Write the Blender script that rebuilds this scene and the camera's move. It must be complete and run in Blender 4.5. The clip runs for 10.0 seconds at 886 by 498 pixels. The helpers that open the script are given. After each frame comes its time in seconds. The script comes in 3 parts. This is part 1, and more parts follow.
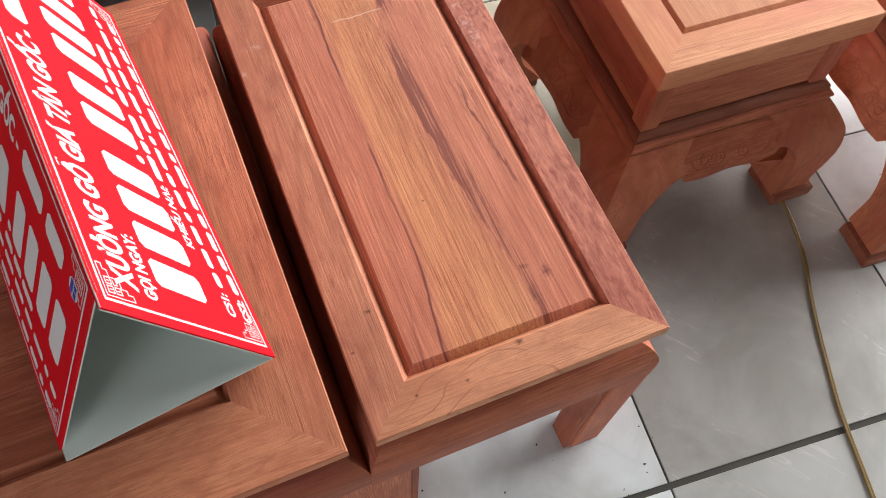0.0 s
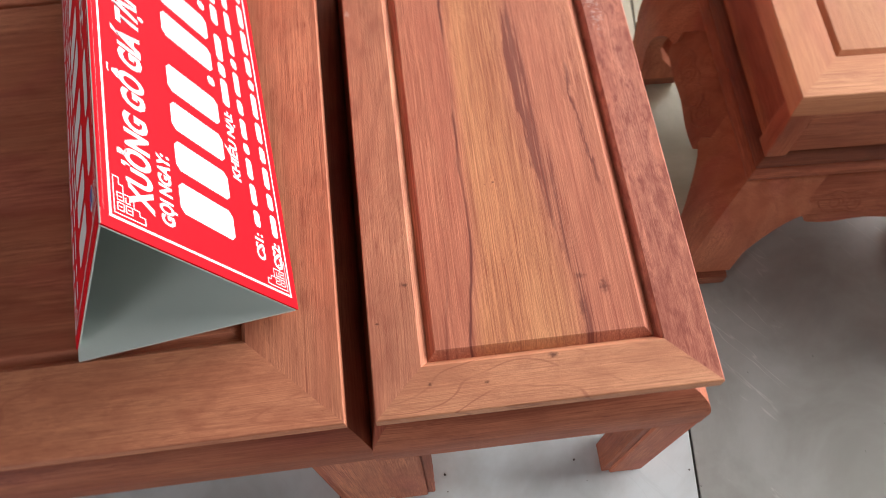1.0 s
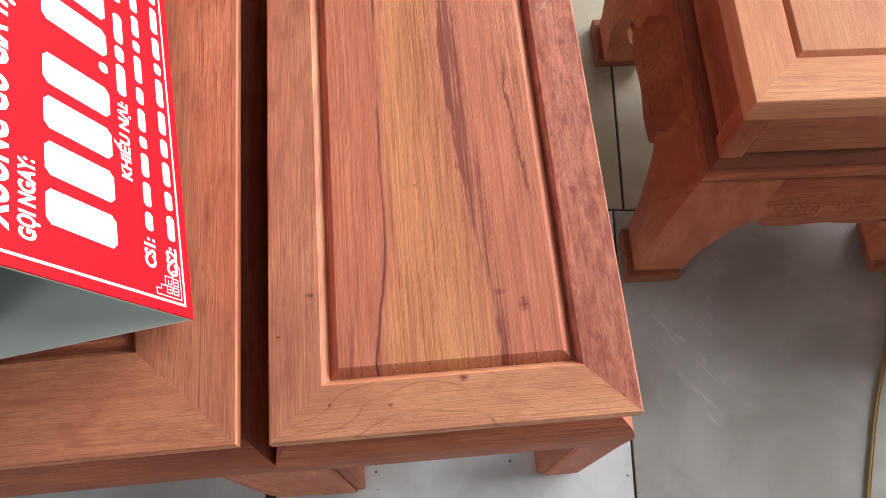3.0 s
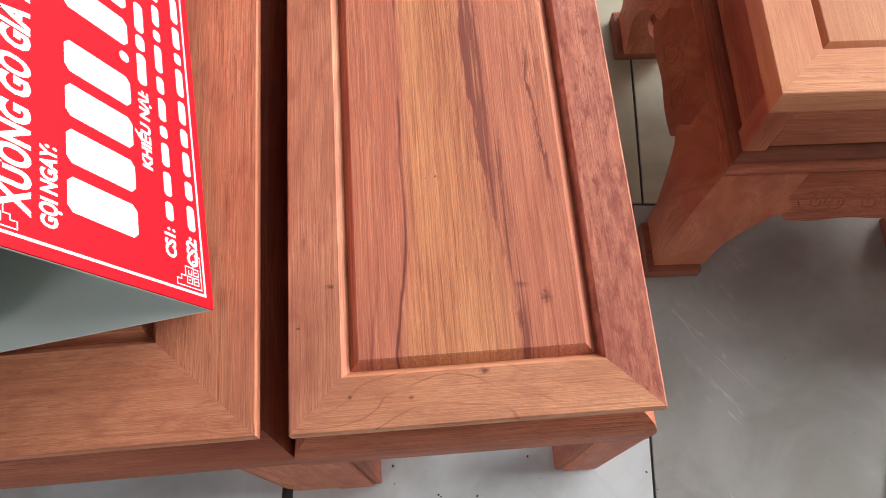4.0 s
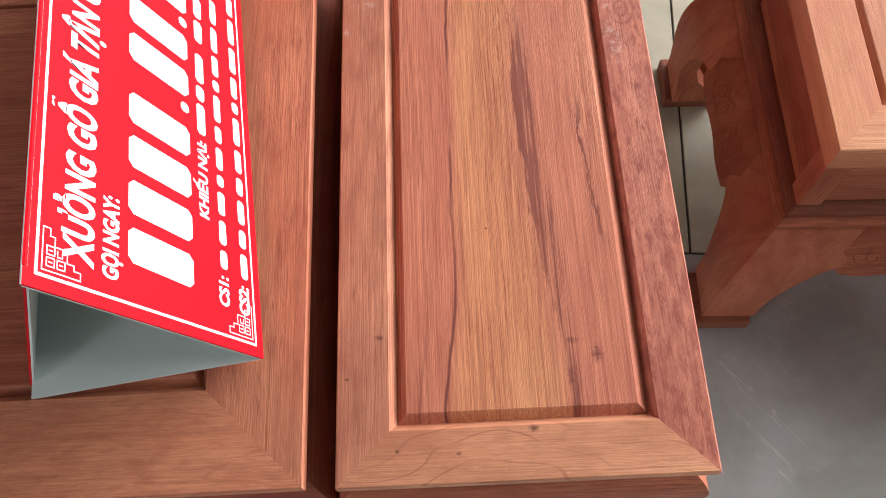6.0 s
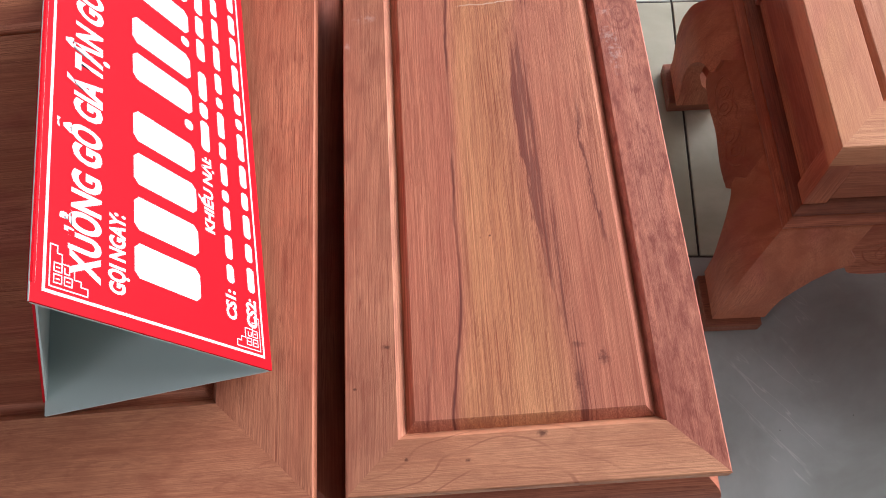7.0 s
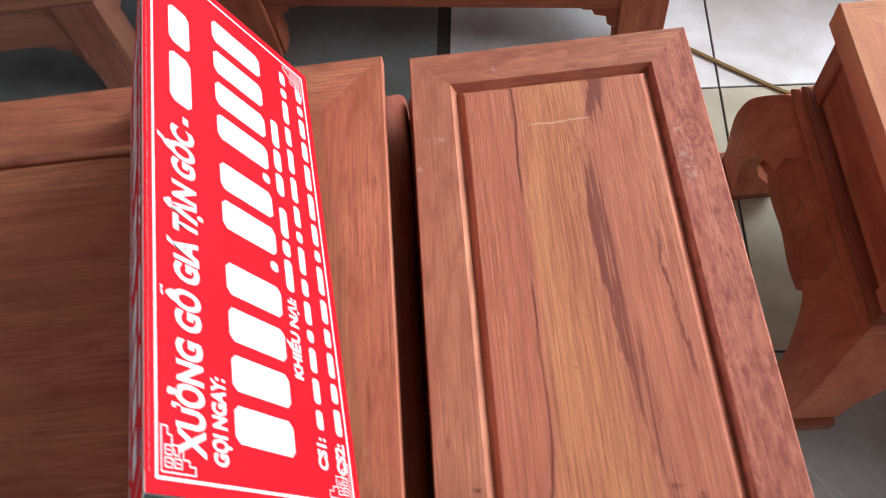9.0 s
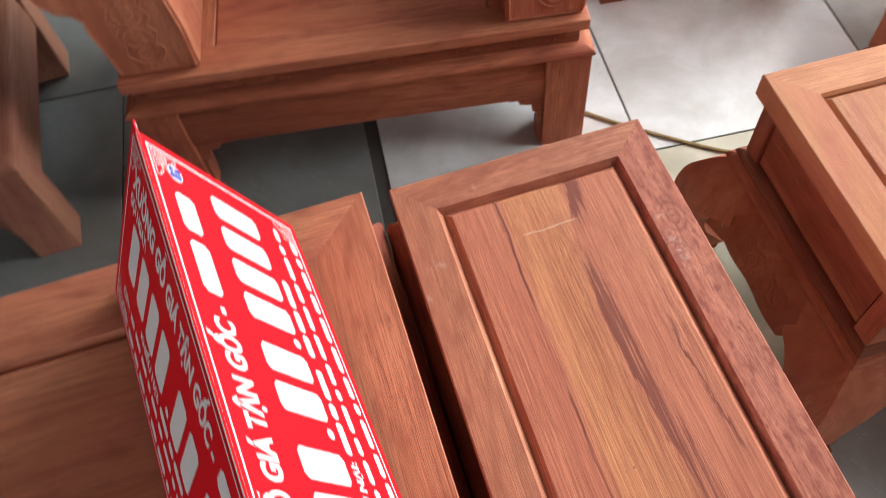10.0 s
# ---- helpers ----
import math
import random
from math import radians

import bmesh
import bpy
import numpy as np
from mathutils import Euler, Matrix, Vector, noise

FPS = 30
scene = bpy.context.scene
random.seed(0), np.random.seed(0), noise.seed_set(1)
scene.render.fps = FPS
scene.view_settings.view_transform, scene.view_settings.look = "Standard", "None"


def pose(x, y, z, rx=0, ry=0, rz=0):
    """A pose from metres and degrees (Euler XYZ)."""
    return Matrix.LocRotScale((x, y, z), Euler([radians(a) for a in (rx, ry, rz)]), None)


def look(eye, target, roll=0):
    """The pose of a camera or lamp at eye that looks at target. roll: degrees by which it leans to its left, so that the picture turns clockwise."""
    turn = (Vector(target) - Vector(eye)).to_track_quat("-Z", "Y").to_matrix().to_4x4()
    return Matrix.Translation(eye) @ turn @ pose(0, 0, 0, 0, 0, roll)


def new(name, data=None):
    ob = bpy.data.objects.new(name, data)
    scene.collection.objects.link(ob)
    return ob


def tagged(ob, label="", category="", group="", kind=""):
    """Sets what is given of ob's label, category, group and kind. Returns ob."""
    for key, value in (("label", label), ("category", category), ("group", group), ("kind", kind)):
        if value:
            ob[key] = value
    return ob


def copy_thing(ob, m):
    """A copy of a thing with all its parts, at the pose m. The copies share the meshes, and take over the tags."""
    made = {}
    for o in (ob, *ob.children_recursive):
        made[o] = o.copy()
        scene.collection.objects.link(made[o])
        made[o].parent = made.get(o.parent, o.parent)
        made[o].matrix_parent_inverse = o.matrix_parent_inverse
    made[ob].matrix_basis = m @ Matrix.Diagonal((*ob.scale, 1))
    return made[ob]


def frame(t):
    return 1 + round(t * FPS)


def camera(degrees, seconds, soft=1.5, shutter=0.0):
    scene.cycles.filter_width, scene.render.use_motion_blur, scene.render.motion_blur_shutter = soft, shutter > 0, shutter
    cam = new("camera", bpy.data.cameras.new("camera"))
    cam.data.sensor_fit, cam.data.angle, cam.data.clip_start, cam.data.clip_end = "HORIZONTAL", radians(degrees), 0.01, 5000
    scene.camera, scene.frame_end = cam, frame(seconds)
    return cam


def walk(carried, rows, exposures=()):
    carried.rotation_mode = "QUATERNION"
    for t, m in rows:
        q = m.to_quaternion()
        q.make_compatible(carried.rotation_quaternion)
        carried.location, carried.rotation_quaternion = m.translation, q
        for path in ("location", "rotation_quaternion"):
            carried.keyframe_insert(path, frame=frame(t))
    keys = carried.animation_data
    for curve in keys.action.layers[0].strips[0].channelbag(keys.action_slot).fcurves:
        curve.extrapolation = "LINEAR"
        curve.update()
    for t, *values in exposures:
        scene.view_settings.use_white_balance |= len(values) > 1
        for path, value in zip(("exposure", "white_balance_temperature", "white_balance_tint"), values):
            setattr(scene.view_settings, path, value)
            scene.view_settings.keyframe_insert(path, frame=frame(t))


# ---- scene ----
cam = camera(58.5, 10.0, 0.9, 0.5)
PATH = [
    (0, (-0.044, -0.224, 1.442), (0.366, 0.608, -0.33), 4.5),
    (0.5, (-0.027, -0.241, 1.436), (0.295, 0.629, -0.336), 2.0),
    (1, (0.064, -0.202, 1.393), (0.135, 0.638, -0.421), -2.0),
    (1.5, (0.142, -0.149, 1.387), (0.132, 0.604, -0.466), -3.9),
    (2, (0.173, -0.138, 1.361), (0.233, 0.586, -0.503), 0.2),
    (2.5, (0.169, -0.124, 1.363), (0.245, 0.604, -0.498), 1.1),
    (4, (0.156, -0.126, 1.35), (0.195, 0.596, -0.515), -1.3),
    (4.5, (0.141, -0.126, 1.348), (0.143, 0.577, -0.524), -2.1),
    (5, (0.141, -0.115, 1.344), (0.094, 0.526, -0.55), -7.1),
    (5.5, (0.136, -0.1, 1.354), (0.106, 0.628, -0.508), -5.0),
    (7, (0.151, -0.111, 1.359), (0.074, 0.723, -0.457), -9.4),
    (7.5, (0.146, -0.082, 1.365), (0.121, 0.726, -0.464), -7.3),
    (8, (0.13, -0.057, 1.376), (0.091, 0.8, -0.43), -8.0),
    (8.5, (0.11, -0.038, 1.388), (0.024, 0.883, -0.385), -9.1),
    (9, (0.08, -0.006, 1.4), (-0.024, 0.925, -0.367), -11.5),
    (9.5, (-0.004, 0.041, 1.438), (0.028, 0.999, -0.318), -8.6),
    (10, (-0.061, 0.084, 1.466), (0.133, 1.104, -0.243), -7.3),
]
EXPOSURES = [(0.0, -0.16, 6500, 10), (2.5, -0.10, 6450, 10), (4.5, -0.06, 6450, 10), (5.0, 0.04, 6400, 10), (5.5, -0.03, 6450, 10), (7.0, -0.31, 5950, 10), (8.5, -0.33, 5950, 10), (10.0, -0.18, 6450, 8)]
walk(cam, [(t, look(eye, target, roll)) for t, eye, target, roll in PATH], EXPOSURES)

# ---- world and light ----
world = bpy.data.worlds.new("sky")
scene.world = world
world.use_nodes = True
wn, wl = world.node_tree.nodes, world.node_tree.links
sky = wn.new("ShaderNodeTexSky")
sky.sky_type, sky.sun_disc = "NISHITA", False
sky.sun_elevation, sky.sun_rotation = radians(48), radians(55)
wl.new(sky.outputs[0], wn["Background"].inputs[0])
wn["Background"].inputs[1].default_value = 0.05


def opening_light(name, at, target, w, h, watts, colour):
    data = bpy.data.lights.new(name, "AREA")
    data.shape, data.size, data.size_y, data.energy, data.color = "RECTANGLE", w, h, watts, colour
    ob = new(name, data)
    ob.matrix_world = look(at, target)
    return ob


opening_light("daylight_front", (3.12, 2.35, 1.72), (0.2, 0.9, 0.6), 2.8, 2.7, 285, (1.0, 0.975, 0.95))
opening_light("daylight_front_low", (3.2, 0.28, 1.25), (0.4, -0.1, 0.2), 1.1, 2.3, 122, (1.0, 0.98, 0.96))
opening_light("daylight_side", (1.6, 3.95, 1.8), (0.2, 0.6, 0.4), 2.3, 2.6, 75, (0.96, 0.985, 1.0))
opening_light("daylight_street", (-4.2, -3.42, 1.5), (0.3, -0.1, 0.2), 2.0, 2.6, 155, (0.99, 0.99, 1.0))


# ---- materials ----
class Net:
    """A small wrapper round a node material."""

    def __init__(self, name):
        self.mat = bpy.data.materials.new(name)
        self.mat.use_nodes = True
        self.n, self.l = self.mat.node_tree.nodes, self.mat.node_tree.links
        self.bsdf = self.n["Principled BSDF"]

    def put(self, value, socket):
        if hasattr(value, "is_linked"):
            self.l.new(value, socket)
        else:
            socket.default_value = value

    def math(self, op, a, b=0.0, c=0.0, clamp=False):
        m = self.n.new("ShaderNodeMath")
        m.operation, m.use_clamp = op, clamp
        for v, s in zip((a, b, c), m.inputs):
            self.put(v, s)
        return m.outputs[0]

    def coords(self):
        return self.n.new("ShaderNodeTexCoord").outputs["Object"]

    def rand(self):
        return self.n.new("ShaderNodeObjectInfo").outputs["Random"]

    def mapped(self, vec, scale, shift=None, turn=None):
        m = self.n.new("ShaderNodeMapping")
        self.l.new(vec, m.inputs["Vector"])
        m.inputs["Scale"].default_value = scale
        if turn:
            m.inputs["Rotation"].default_value = turn
        if shift is not None:
            self.put(shift, m.inputs["Location"])
        return m.outputs[0]

    def noise(self, vec, scale, detail=3.0, rough=0.5, distort=0.0):
        t = self.n.new("ShaderNodeTexNoise")
        self.l.new(vec, t.inputs["Vector"])
        for k, v in (("Scale", scale), ("Detail", detail), ("Roughness", rough), ("Distortion", distort)):
            t.inputs[k].default_value = v
        return t.outputs["Fac"]

    def ramp(self, fac, *stops):
        r = self.n.new("ShaderNodeValToRGB")
        self.l.new(fac, r.inputs[0])
        e = r.color_ramp.elements
        while len(e) < len(stops):
            e.new(0.5)
        for el, (p, c) in zip(e, stops):
            el.position, el.color = p, (*c, 1) if isinstance(c, tuple) else (c, c, c, 1)
        return r.outputs[0]

    def mix(self, fac, a, b, kind="MIX"):
        m = self.n.new("ShaderNodeMix")
        m.data_type, m.blend_type = "RGBA", kind
        self.put(fac, m.inputs[0])
        for v, s in ((a, m.inputs[6]), (b, m.inputs[7])):
            self.put((*v, 1) if isinstance(v, tuple) else v, s)
        return m.outputs[2]

    def smooth(self, v, lo, hi, a=0.0, b=1.0):
        m = self.n.new("ShaderNodeMapRange")
        m.interpolation_type = "SMOOTHSTEP"
        self.put(v, m.inputs[0])
        for k, x in zip(range(1, 5), (lo, hi, a, b)):
            m.inputs[k].default_value = x
        return m.outputs[0]

    def curve(self, v, pts):
        c = self.n.new("ShaderNodeFloatCurve")
        self.l.new(v, c.inputs["Value"])
        p = c.mapping.curves[0].points
        while len(p) < len(pts):
            p.new(0.5, 0.5)
        for q, xy in zip(p, pts):
            q.location = xy
        c.mapping.update()
        return c.outputs[0]

    def finish(self, colour, rough, height=None, bump=0.1, dist=0.002, spec=0.4):
        self.put(colour, self.bsdf.inputs["Base Color"])
        self.put(rough, self.bsdf.inputs["Roughness"])
        self.bsdf.inputs["Specular IOR Level"].default_value = spec
        if height is not None:
            b = self.n.new("ShaderNodeBump")
            b.inputs["Strength"].default_value, b.inputs["Distance"].default_value = bump, dist
            self.l.new(height, b.inputs["Height"])
            self.l.new(b.outputs[0], self.bsdf.inputs["Normal"])
        return self.mat


def grain_scale(axis, across, along):
    return tuple(along if a == axis else across for a in "xyz")


def shifted(net):
    r = net.rand()
    c = net.n.new("ShaderNodeCombineXYZ")
    for k, f in enumerate((7.3, 11.9, 5.1)):
        net.l.new(net.math("MULTIPLY", r, f), c.inputs[k])
    return c.outputs[0]


def warped(net, co):
    """Coordinates that sway a little, so that the fibres are never dead straight."""
    t = net.n.new("ShaderNodeTexNoise")
    net.l.new(co, t.inputs["Vector"])
    t.inputs["Scale"].default_value, t.inputs["Detail"].default_value = 5.0, 2.0
    m = net.n.new("ShaderNodeVectorMath")
    m.operation = "MULTIPLY_ADD"
    net.l.new(t.outputs["Color"], m.inputs[0])
    m.inputs[1].default_value = (0.006, 0.006, 0.006)
    net.l.new(co, m.inputs[2])
    return m.outputs[0]


def grain(net, axis, shift, figure=1.0):
    """Growth figure, fine streaks and pores of sawn wood whose fibres run along an axis."""
    co = warped(net, net.coords())
    wide = net.noise(net.mapped(co, grain_scale(axis, 1.0, 0.11), shift), 8.0 * figure, 2.0, 0.45, 0.35)
    rings = net.math("SINE", net.math("MULTIPLY", wide, 62.0))
    rings = net.smooth(rings, 0.25, 1.0)
    streak = net.noise(net.mapped(co, grain_scale(axis, 1.0, 0.007), shift), 620.0, 4.0, 0.7, 0.2)
    broad = net.noise(net.mapped(co, grain_scale(axis, 1.0, 0.12), shift), 16.0, 3.0, 0.55, 0.4)
    pores = net.noise(net.mapped(co, grain_scale(axis, 1.0, 0.015), shift), 1100.0, 2.0, 0.6, 0.3)
    pores = net.math("MULTIPLY", net.smooth(pores, 0.50, 0.64), 0.35)
    coarse = net.noise(net.mapped(co, grain_scale(axis, 1.0, 0.006), shift), 330.0, 3.0, 0.6, 0.2)
    fine = net.noise(net.mapped(co, grain_scale(axis, 1.0, 0.007), shift), 720.0, 2.0, 0.6, 0.2)
    mask = net.math("MULTIPLY_ADD", net.smooth(broad, 0.36, 0.62), 0.75, 0.25)
    coarse = net.math("MULTIPLY", net.smooth(net.math("ABSOLUTE", net.math("SUBTRACT", coarse, 0.5)), 0.034, 0.006), mask)
    fine = net.math("MULTIPLY", net.smooth(net.math("ABSOLUTE", net.math("SUBTRACT", fine, 0.5)), 0.070, 0.015), 0.5)
    pores = net.math("MAXIMUM", pores, net.math("MAXIMUM", coarse, fine))
    return wide, rings, streak, broad, pores


def wood(name, axis, pale, mid, dark, figure=1.0, rough=0.52):
    net = Net(name)
    wide, rings, streak, broad, pores = grain(net, axis, shifted(net), figure)
    col = net.mix(net.smooth(broad, 0.3, 0.72), mid, pale)
    col = net.mix(net.math("MULTIPLY", net.smooth(streak, 0.44, 0.68), 0.28), col, dark)
    col = net.mix(net.math("MULTIPLY", rings, 0.20), col, dark)
    col = net.mix(net.math("MULTIPLY", pores, 0.82), col, dark)
    blot = net.noise(net.mapped(net.coords(), grain_scale(axis, 1.0, 0.4), shifted(net)), 34.0, 3.0, 0.6)
    col = net.mix(net.math("MULTIPLY", net.smooth(blot, 0.45, 0.75), 0.35), col, dark)
    rosy = net.noise(net.mapped(net.coords(), grain_scale(axis, 1.0, 0.3), shifted(net)), 11.0, 2.0, 0.5, 0.6)
    col = net.mix(net.math("MULTIPLY", net.smooth(rosy, 0.48, 0.68), 0.8), col, net.mix(1.0, col, (0.95, 0.82, 0.96), "MULTIPLY"))
    tone = net.math("ADD", 0.86, net.math("MULTIPLY", net.rand(), 0.26))
    col = net.mix(1.0, col, net.ramp(tone, (0.0, 0.0), (1.0, 1.0)), "MULTIPLY")
    r = net.math("ADD", rough, net.math("MULTIPLY", streak, 0.16))
    h = net.math("SUBTRACT", net.math("MULTIPLY", streak, 0.5), pores)
    return net.finish(col, r, h, 0.22, 0.0006, 0.2)


PALE, MID, DARK = (0.72, 0.292, 0.160), (0.53, 0.176, 0.095), (0.23, 0.058, 0.036)
RED_PALE, RED_MID, RED_DARK = (0.62, 0.222, 0.115), (0.42, 0.124, 0.067), (0.17, 0.041, 0.027)
WOOD = {a: wood("rosewood_" + a, a, PALE, MID, DARK) for a in "xyz"}
RED = {a: wood("red_rosewood_" + a, a, RED_PALE, RED_MID, RED_DARK, 1.3) for a in "xyz"}
GOLD = {a: wood("golden_rosewood_" + a, a, (0.669, 0.324, 0.167), (0.581, 0.245, 0.12), (0.37, 0.125, 0.0646), 0.8) for a in "xy"}
# Darkened rosewood: the shade on mouldings, plinths and waists put into the colour.
SHADE_WOOD = {a: wood("shaded_rosewood_" + a, a, (0.38, 0.141, 0.0754), (0.29, 0.0947, 0.0525), (0.14, 0.0401, 0.0274), 1.0, 0.42) for a in "xyz"}


LEG = wood("leg_rosewood", "z", (0.64, 0.238, 0.125), (0.47, 0.148, 0.077), (0.26, 0.072, 0.041))


# Bench wood: greyer rosewood, darkened further to hold the shade it stands in.
DULL_SHADED = {a: wood("dull_shaded_rosewood_" + a, a, (0.48, 0.231, 0.142), (0.376, 0.168, 0.104), (0.192, 0.0771, 0.0526), 1.0, 0.5) for a in "xyz"}


def spot(net, co, x, y, rx, ry):
    """1 at a knot's heart, falling to 0 at its rim."""
    m = net.n.new("ShaderNodeVectorMath")
    m.operation = "SUBTRACT"
    net.l.new(co, m.inputs[0])
    m.inputs[1].default_value = (x, y, 0)
    s = net.mapped(m.outputs[0], (1 / rx, 1 / ry, 0))
    ragged = net.noise(co, 260.0, 3.0, 0.6)
    ln = net.n.new("ShaderNodeVectorMath")
    ln.operation = "LENGTH"
    net.l.new(s, ln.inputs[0])
    return net.smooth(net.math("ADD", ln.outputs["Value"], net.math("MULTIPLY", net.math("SUBTRACT", ragged, 0.5), 1.6)), 1.0, 0.1)


def stool_panel_wood():
    """Glued-up panel: red heartwood on both sides of a golden band, dark veins where they meet."""
    net = Net("figured_panel_wood")
    co = net.coords()
    sep = net.n.new("ShaderNodeSeparateXYZ")
    net.l.new(co, sep.inputs[0])
    x, y = sep.outputs[0], sep.outputs[1]
    none = (0.0, 0.0, 0.0)
    wide, rings, streak, broad, pores = grain(net, "y", none, 0.9)
    wob = net.noise(net.mapped(co, (1, 0.25, 1)), 28.0, 3.0, 0.6)
    xw = net.math("ADD", x, net.math("MULTIPLY", net.math("SUBTRACT", wob, 0.5), 0.014))
    v = net.math("DIVIDE", net.math("ADD", y, 0.384), 0.768)
    left = net.curve(v, [(0.0, 0.285), (0.13, 0.302), (0.25, 0.329), (0.45, 0.34), (0.65, 0.348), (1.0, 0.348)])
    right = net.curve(v, [(0.0, 0.625), (0.13, 0.637), (0.26, 0.608), (0.40, 0.575), (0.53, 0.553), (0.66, 0.562), (0.78, 0.582), (0.88, 0.615), (1.0, 0.62)])
    u = net.math("DIVIDE", net.math("ADD", xw, 0.196), 0.392)
    dl, dr = net.math("SUBTRACT", u, left), net.math("SUBTRACT", u, right)
    red = net.mix(net.smooth(streak, 0.35, 0.7), (0.70, 0.27, 0.162), (0.47, 0.142, 0.09))
    red = net.mix(net.math("MULTIPLY", net.smooth(broad, 0.35, 0.75), 0.6), red, (0.78, 0.34, 0.19))
    gold = net.mix(net.smooth(broad, 0.3, 0.7), (0.80, 0.37, 0.178), (0.70, 0.292, 0.142))
    gold = net.mix(net.math("MULTIPLY", net.smooth(streak, 0.45, 0.70), 0.6), gold, (0.4, 0.129, 0.063))
    inside = net.math("MULTIPLY", net.smooth(dl, -0.012, 0.05), net.smooth(dr, 0.04, -0.08))
    col = net.mix(inside, red, gold)
    # thin dark line on the golden band's one side, a broad broken vein on the other
    line = net.math("MULTIPLY", net.smooth(net.math("ABSOLUTE", dl), 0.007, 0.001), net.smooth(broad, 0.24, 0.42))
    second = net.math("MULTIPLY", net.smooth(net.math("ABSOLUTE", net.math("ADD", dl, 0.075)), 0.006, 0.001), net.smooth(wide, 0.36, 0.52))
    ripple = net.math("MULTIPLY", net.math("SUBTRACT", net.noise(net.mapped(co, (1, 0.16, 1)), 110.0, 4.0, 0.7), 0.5), 0.045)
    dv = net.math("ADD", dr, ripple)
    gate = net.curve(v, [(0.0, 0.15), (0.12, 0.6), (0.2, 0.5), (0.3, 0.6), (0.42, 0.95), (0.6, 1.0), (0.7, 0.6), (0.8, 0.4), (0.88, 1.0), (1.0, 0.4)])
    broken = net.smooth(net.noise(net.mapped(co, (1, 0.12, 1)), 70.0, 3.0, 0.6), 0.36, 0.50)
    edge_line = net.math("MULTIPLY", net.smooth(net.math("ABSOLUTE", dv), 0.007, 0.001), broken)
    fibre = net.noise(net.mapped(co, (1, 0.022, 0)), 210.0, 4.0, 0.65, 0.25)
    close = net.math("MULTIPLY", net.smooth(dv, 0.095, 0.0), net.smooth(dv, -0.010, 0.006))
    close = net.math("MULTIPLY", close, gate)
    flame = net.smooth(net.math("MULTIPLY_ADD", close, 0.34, fibre), 0.64, 0.76)
    vein = net.math("MAXIMUM", net.math("MULTIPLY", edge_line, gate), net.math("MULTIPLY", flame, net.smooth(close, 0.05, 0.3)))
    col = net.mix(net.math("MULTIPLY", close, 0.45), col, (0.30, 0.088, 0.062))
    olive = net.math("MULTIPLY", net.math("MULTIPLY", net.smooth(dr, -0.19, -0.04), net.smooth(dr, 0.0, -0.03)), net.smooth(wide, 0.34, 0.60))
    col = net.mix(net.math("MULTIPLY", olive, 0.14), col, (0.42, 0.215, 0.10))
    col = net.mix(net.math("MULTIPLY", net.smooth(fibre, 0.50, 0.66), 0.38), col, (0.28, 0.075, 0.048))
    dash = net.noise(net.mapped(co, (1, 0.012, 0)), 560.0, 3.0, 0.65, 0.3)
    col = net.mix(net.math("MULTIPLY", net.smooth(dash, 0.55, 0.64), 0.26), col, (0.25, 0.07, 0.046))
    ray = net.noise(net.mapped(co, (1, 0.05, 0)), 75.0, 3.0, 0.6, 0.5)
    col = net.mix(net.math("MULTIPLY", net.smooth(ray, 0.52, 0.68), 0.30), col, (0.36, 0.105, 0.066))
    third = net.math("MULTIPLY", net.smooth(net.math("ABSOLUTE", net.math("SUBTRACT", dv, 0.19)), 0.007, 0.001), net.math("MULTIPLY", net.smooth(v, 0.30, 0.40), net.smooth(v, 0.66, 0.54)))
    for f, amount in ((line, 0.85), (second, 0.7), (vein, 0.64), (third, 0.8)):
        col = net.mix(net.math("MULTIPLY", f, amount), col, (0.11, 0.0289, 0.0306))
    for kx, ky, rx, ry, amount in ((0.086, -0.254, 0.008, 0.013, 0.8), (0.055, -0.28, 0.005, 0.016, 0.6), (0.060, -0.238, 0.009, 0.005, 0.6),
                                   (-0.025, -0.099, 0.0018, 0.0018, 0.9), (-0.036, -0.101, 0.0014, 0.0014, 0.8)):
        col = net.mix(net.math("MULTIPLY", spot(net, co, kx, ky, rx, ry), amount), col, (0.12, 0.0401, 0.0336))
    col = net.mix(net.math("MULTIPLY", pores, 0.75), col, (0.26, 0.058, 0.0367))
    # dried glue scratch across the band
    sy = net.math("SUBTRACT", y, net.math("MULTIPLY_ADD", wob, 0.012, 0.241))
    mark = net.math("MULTIPLY", net.smooth(net.math("ABSOLUTE", sy), 0.0014, 0.0004), net.math("MULTIPLY", net.smooth(x, -0.046, -0.03), net.smooth(x, 0.05, 0.03)))
    mark = net.math("MULTIPLY", mark, net.smooth(streak, 0.35, 0.5))
    col = net.mix(net.math("MULTIPLY", mark, 0.55), col, (0.85, 0.7, 0.55))
    h = net.math("SUBTRACT", net.math("MULTIPLY", streak, 0.5), pores)
    return net.finish(col, net.math("ADD", 0.46, net.math("MULTIPLY", streak, 0.16)), h, 0.22, 0.0006, 0.2)


def fleck_of(net, co):
    return net.noise(co, 90.0, 3.0, 0.6)


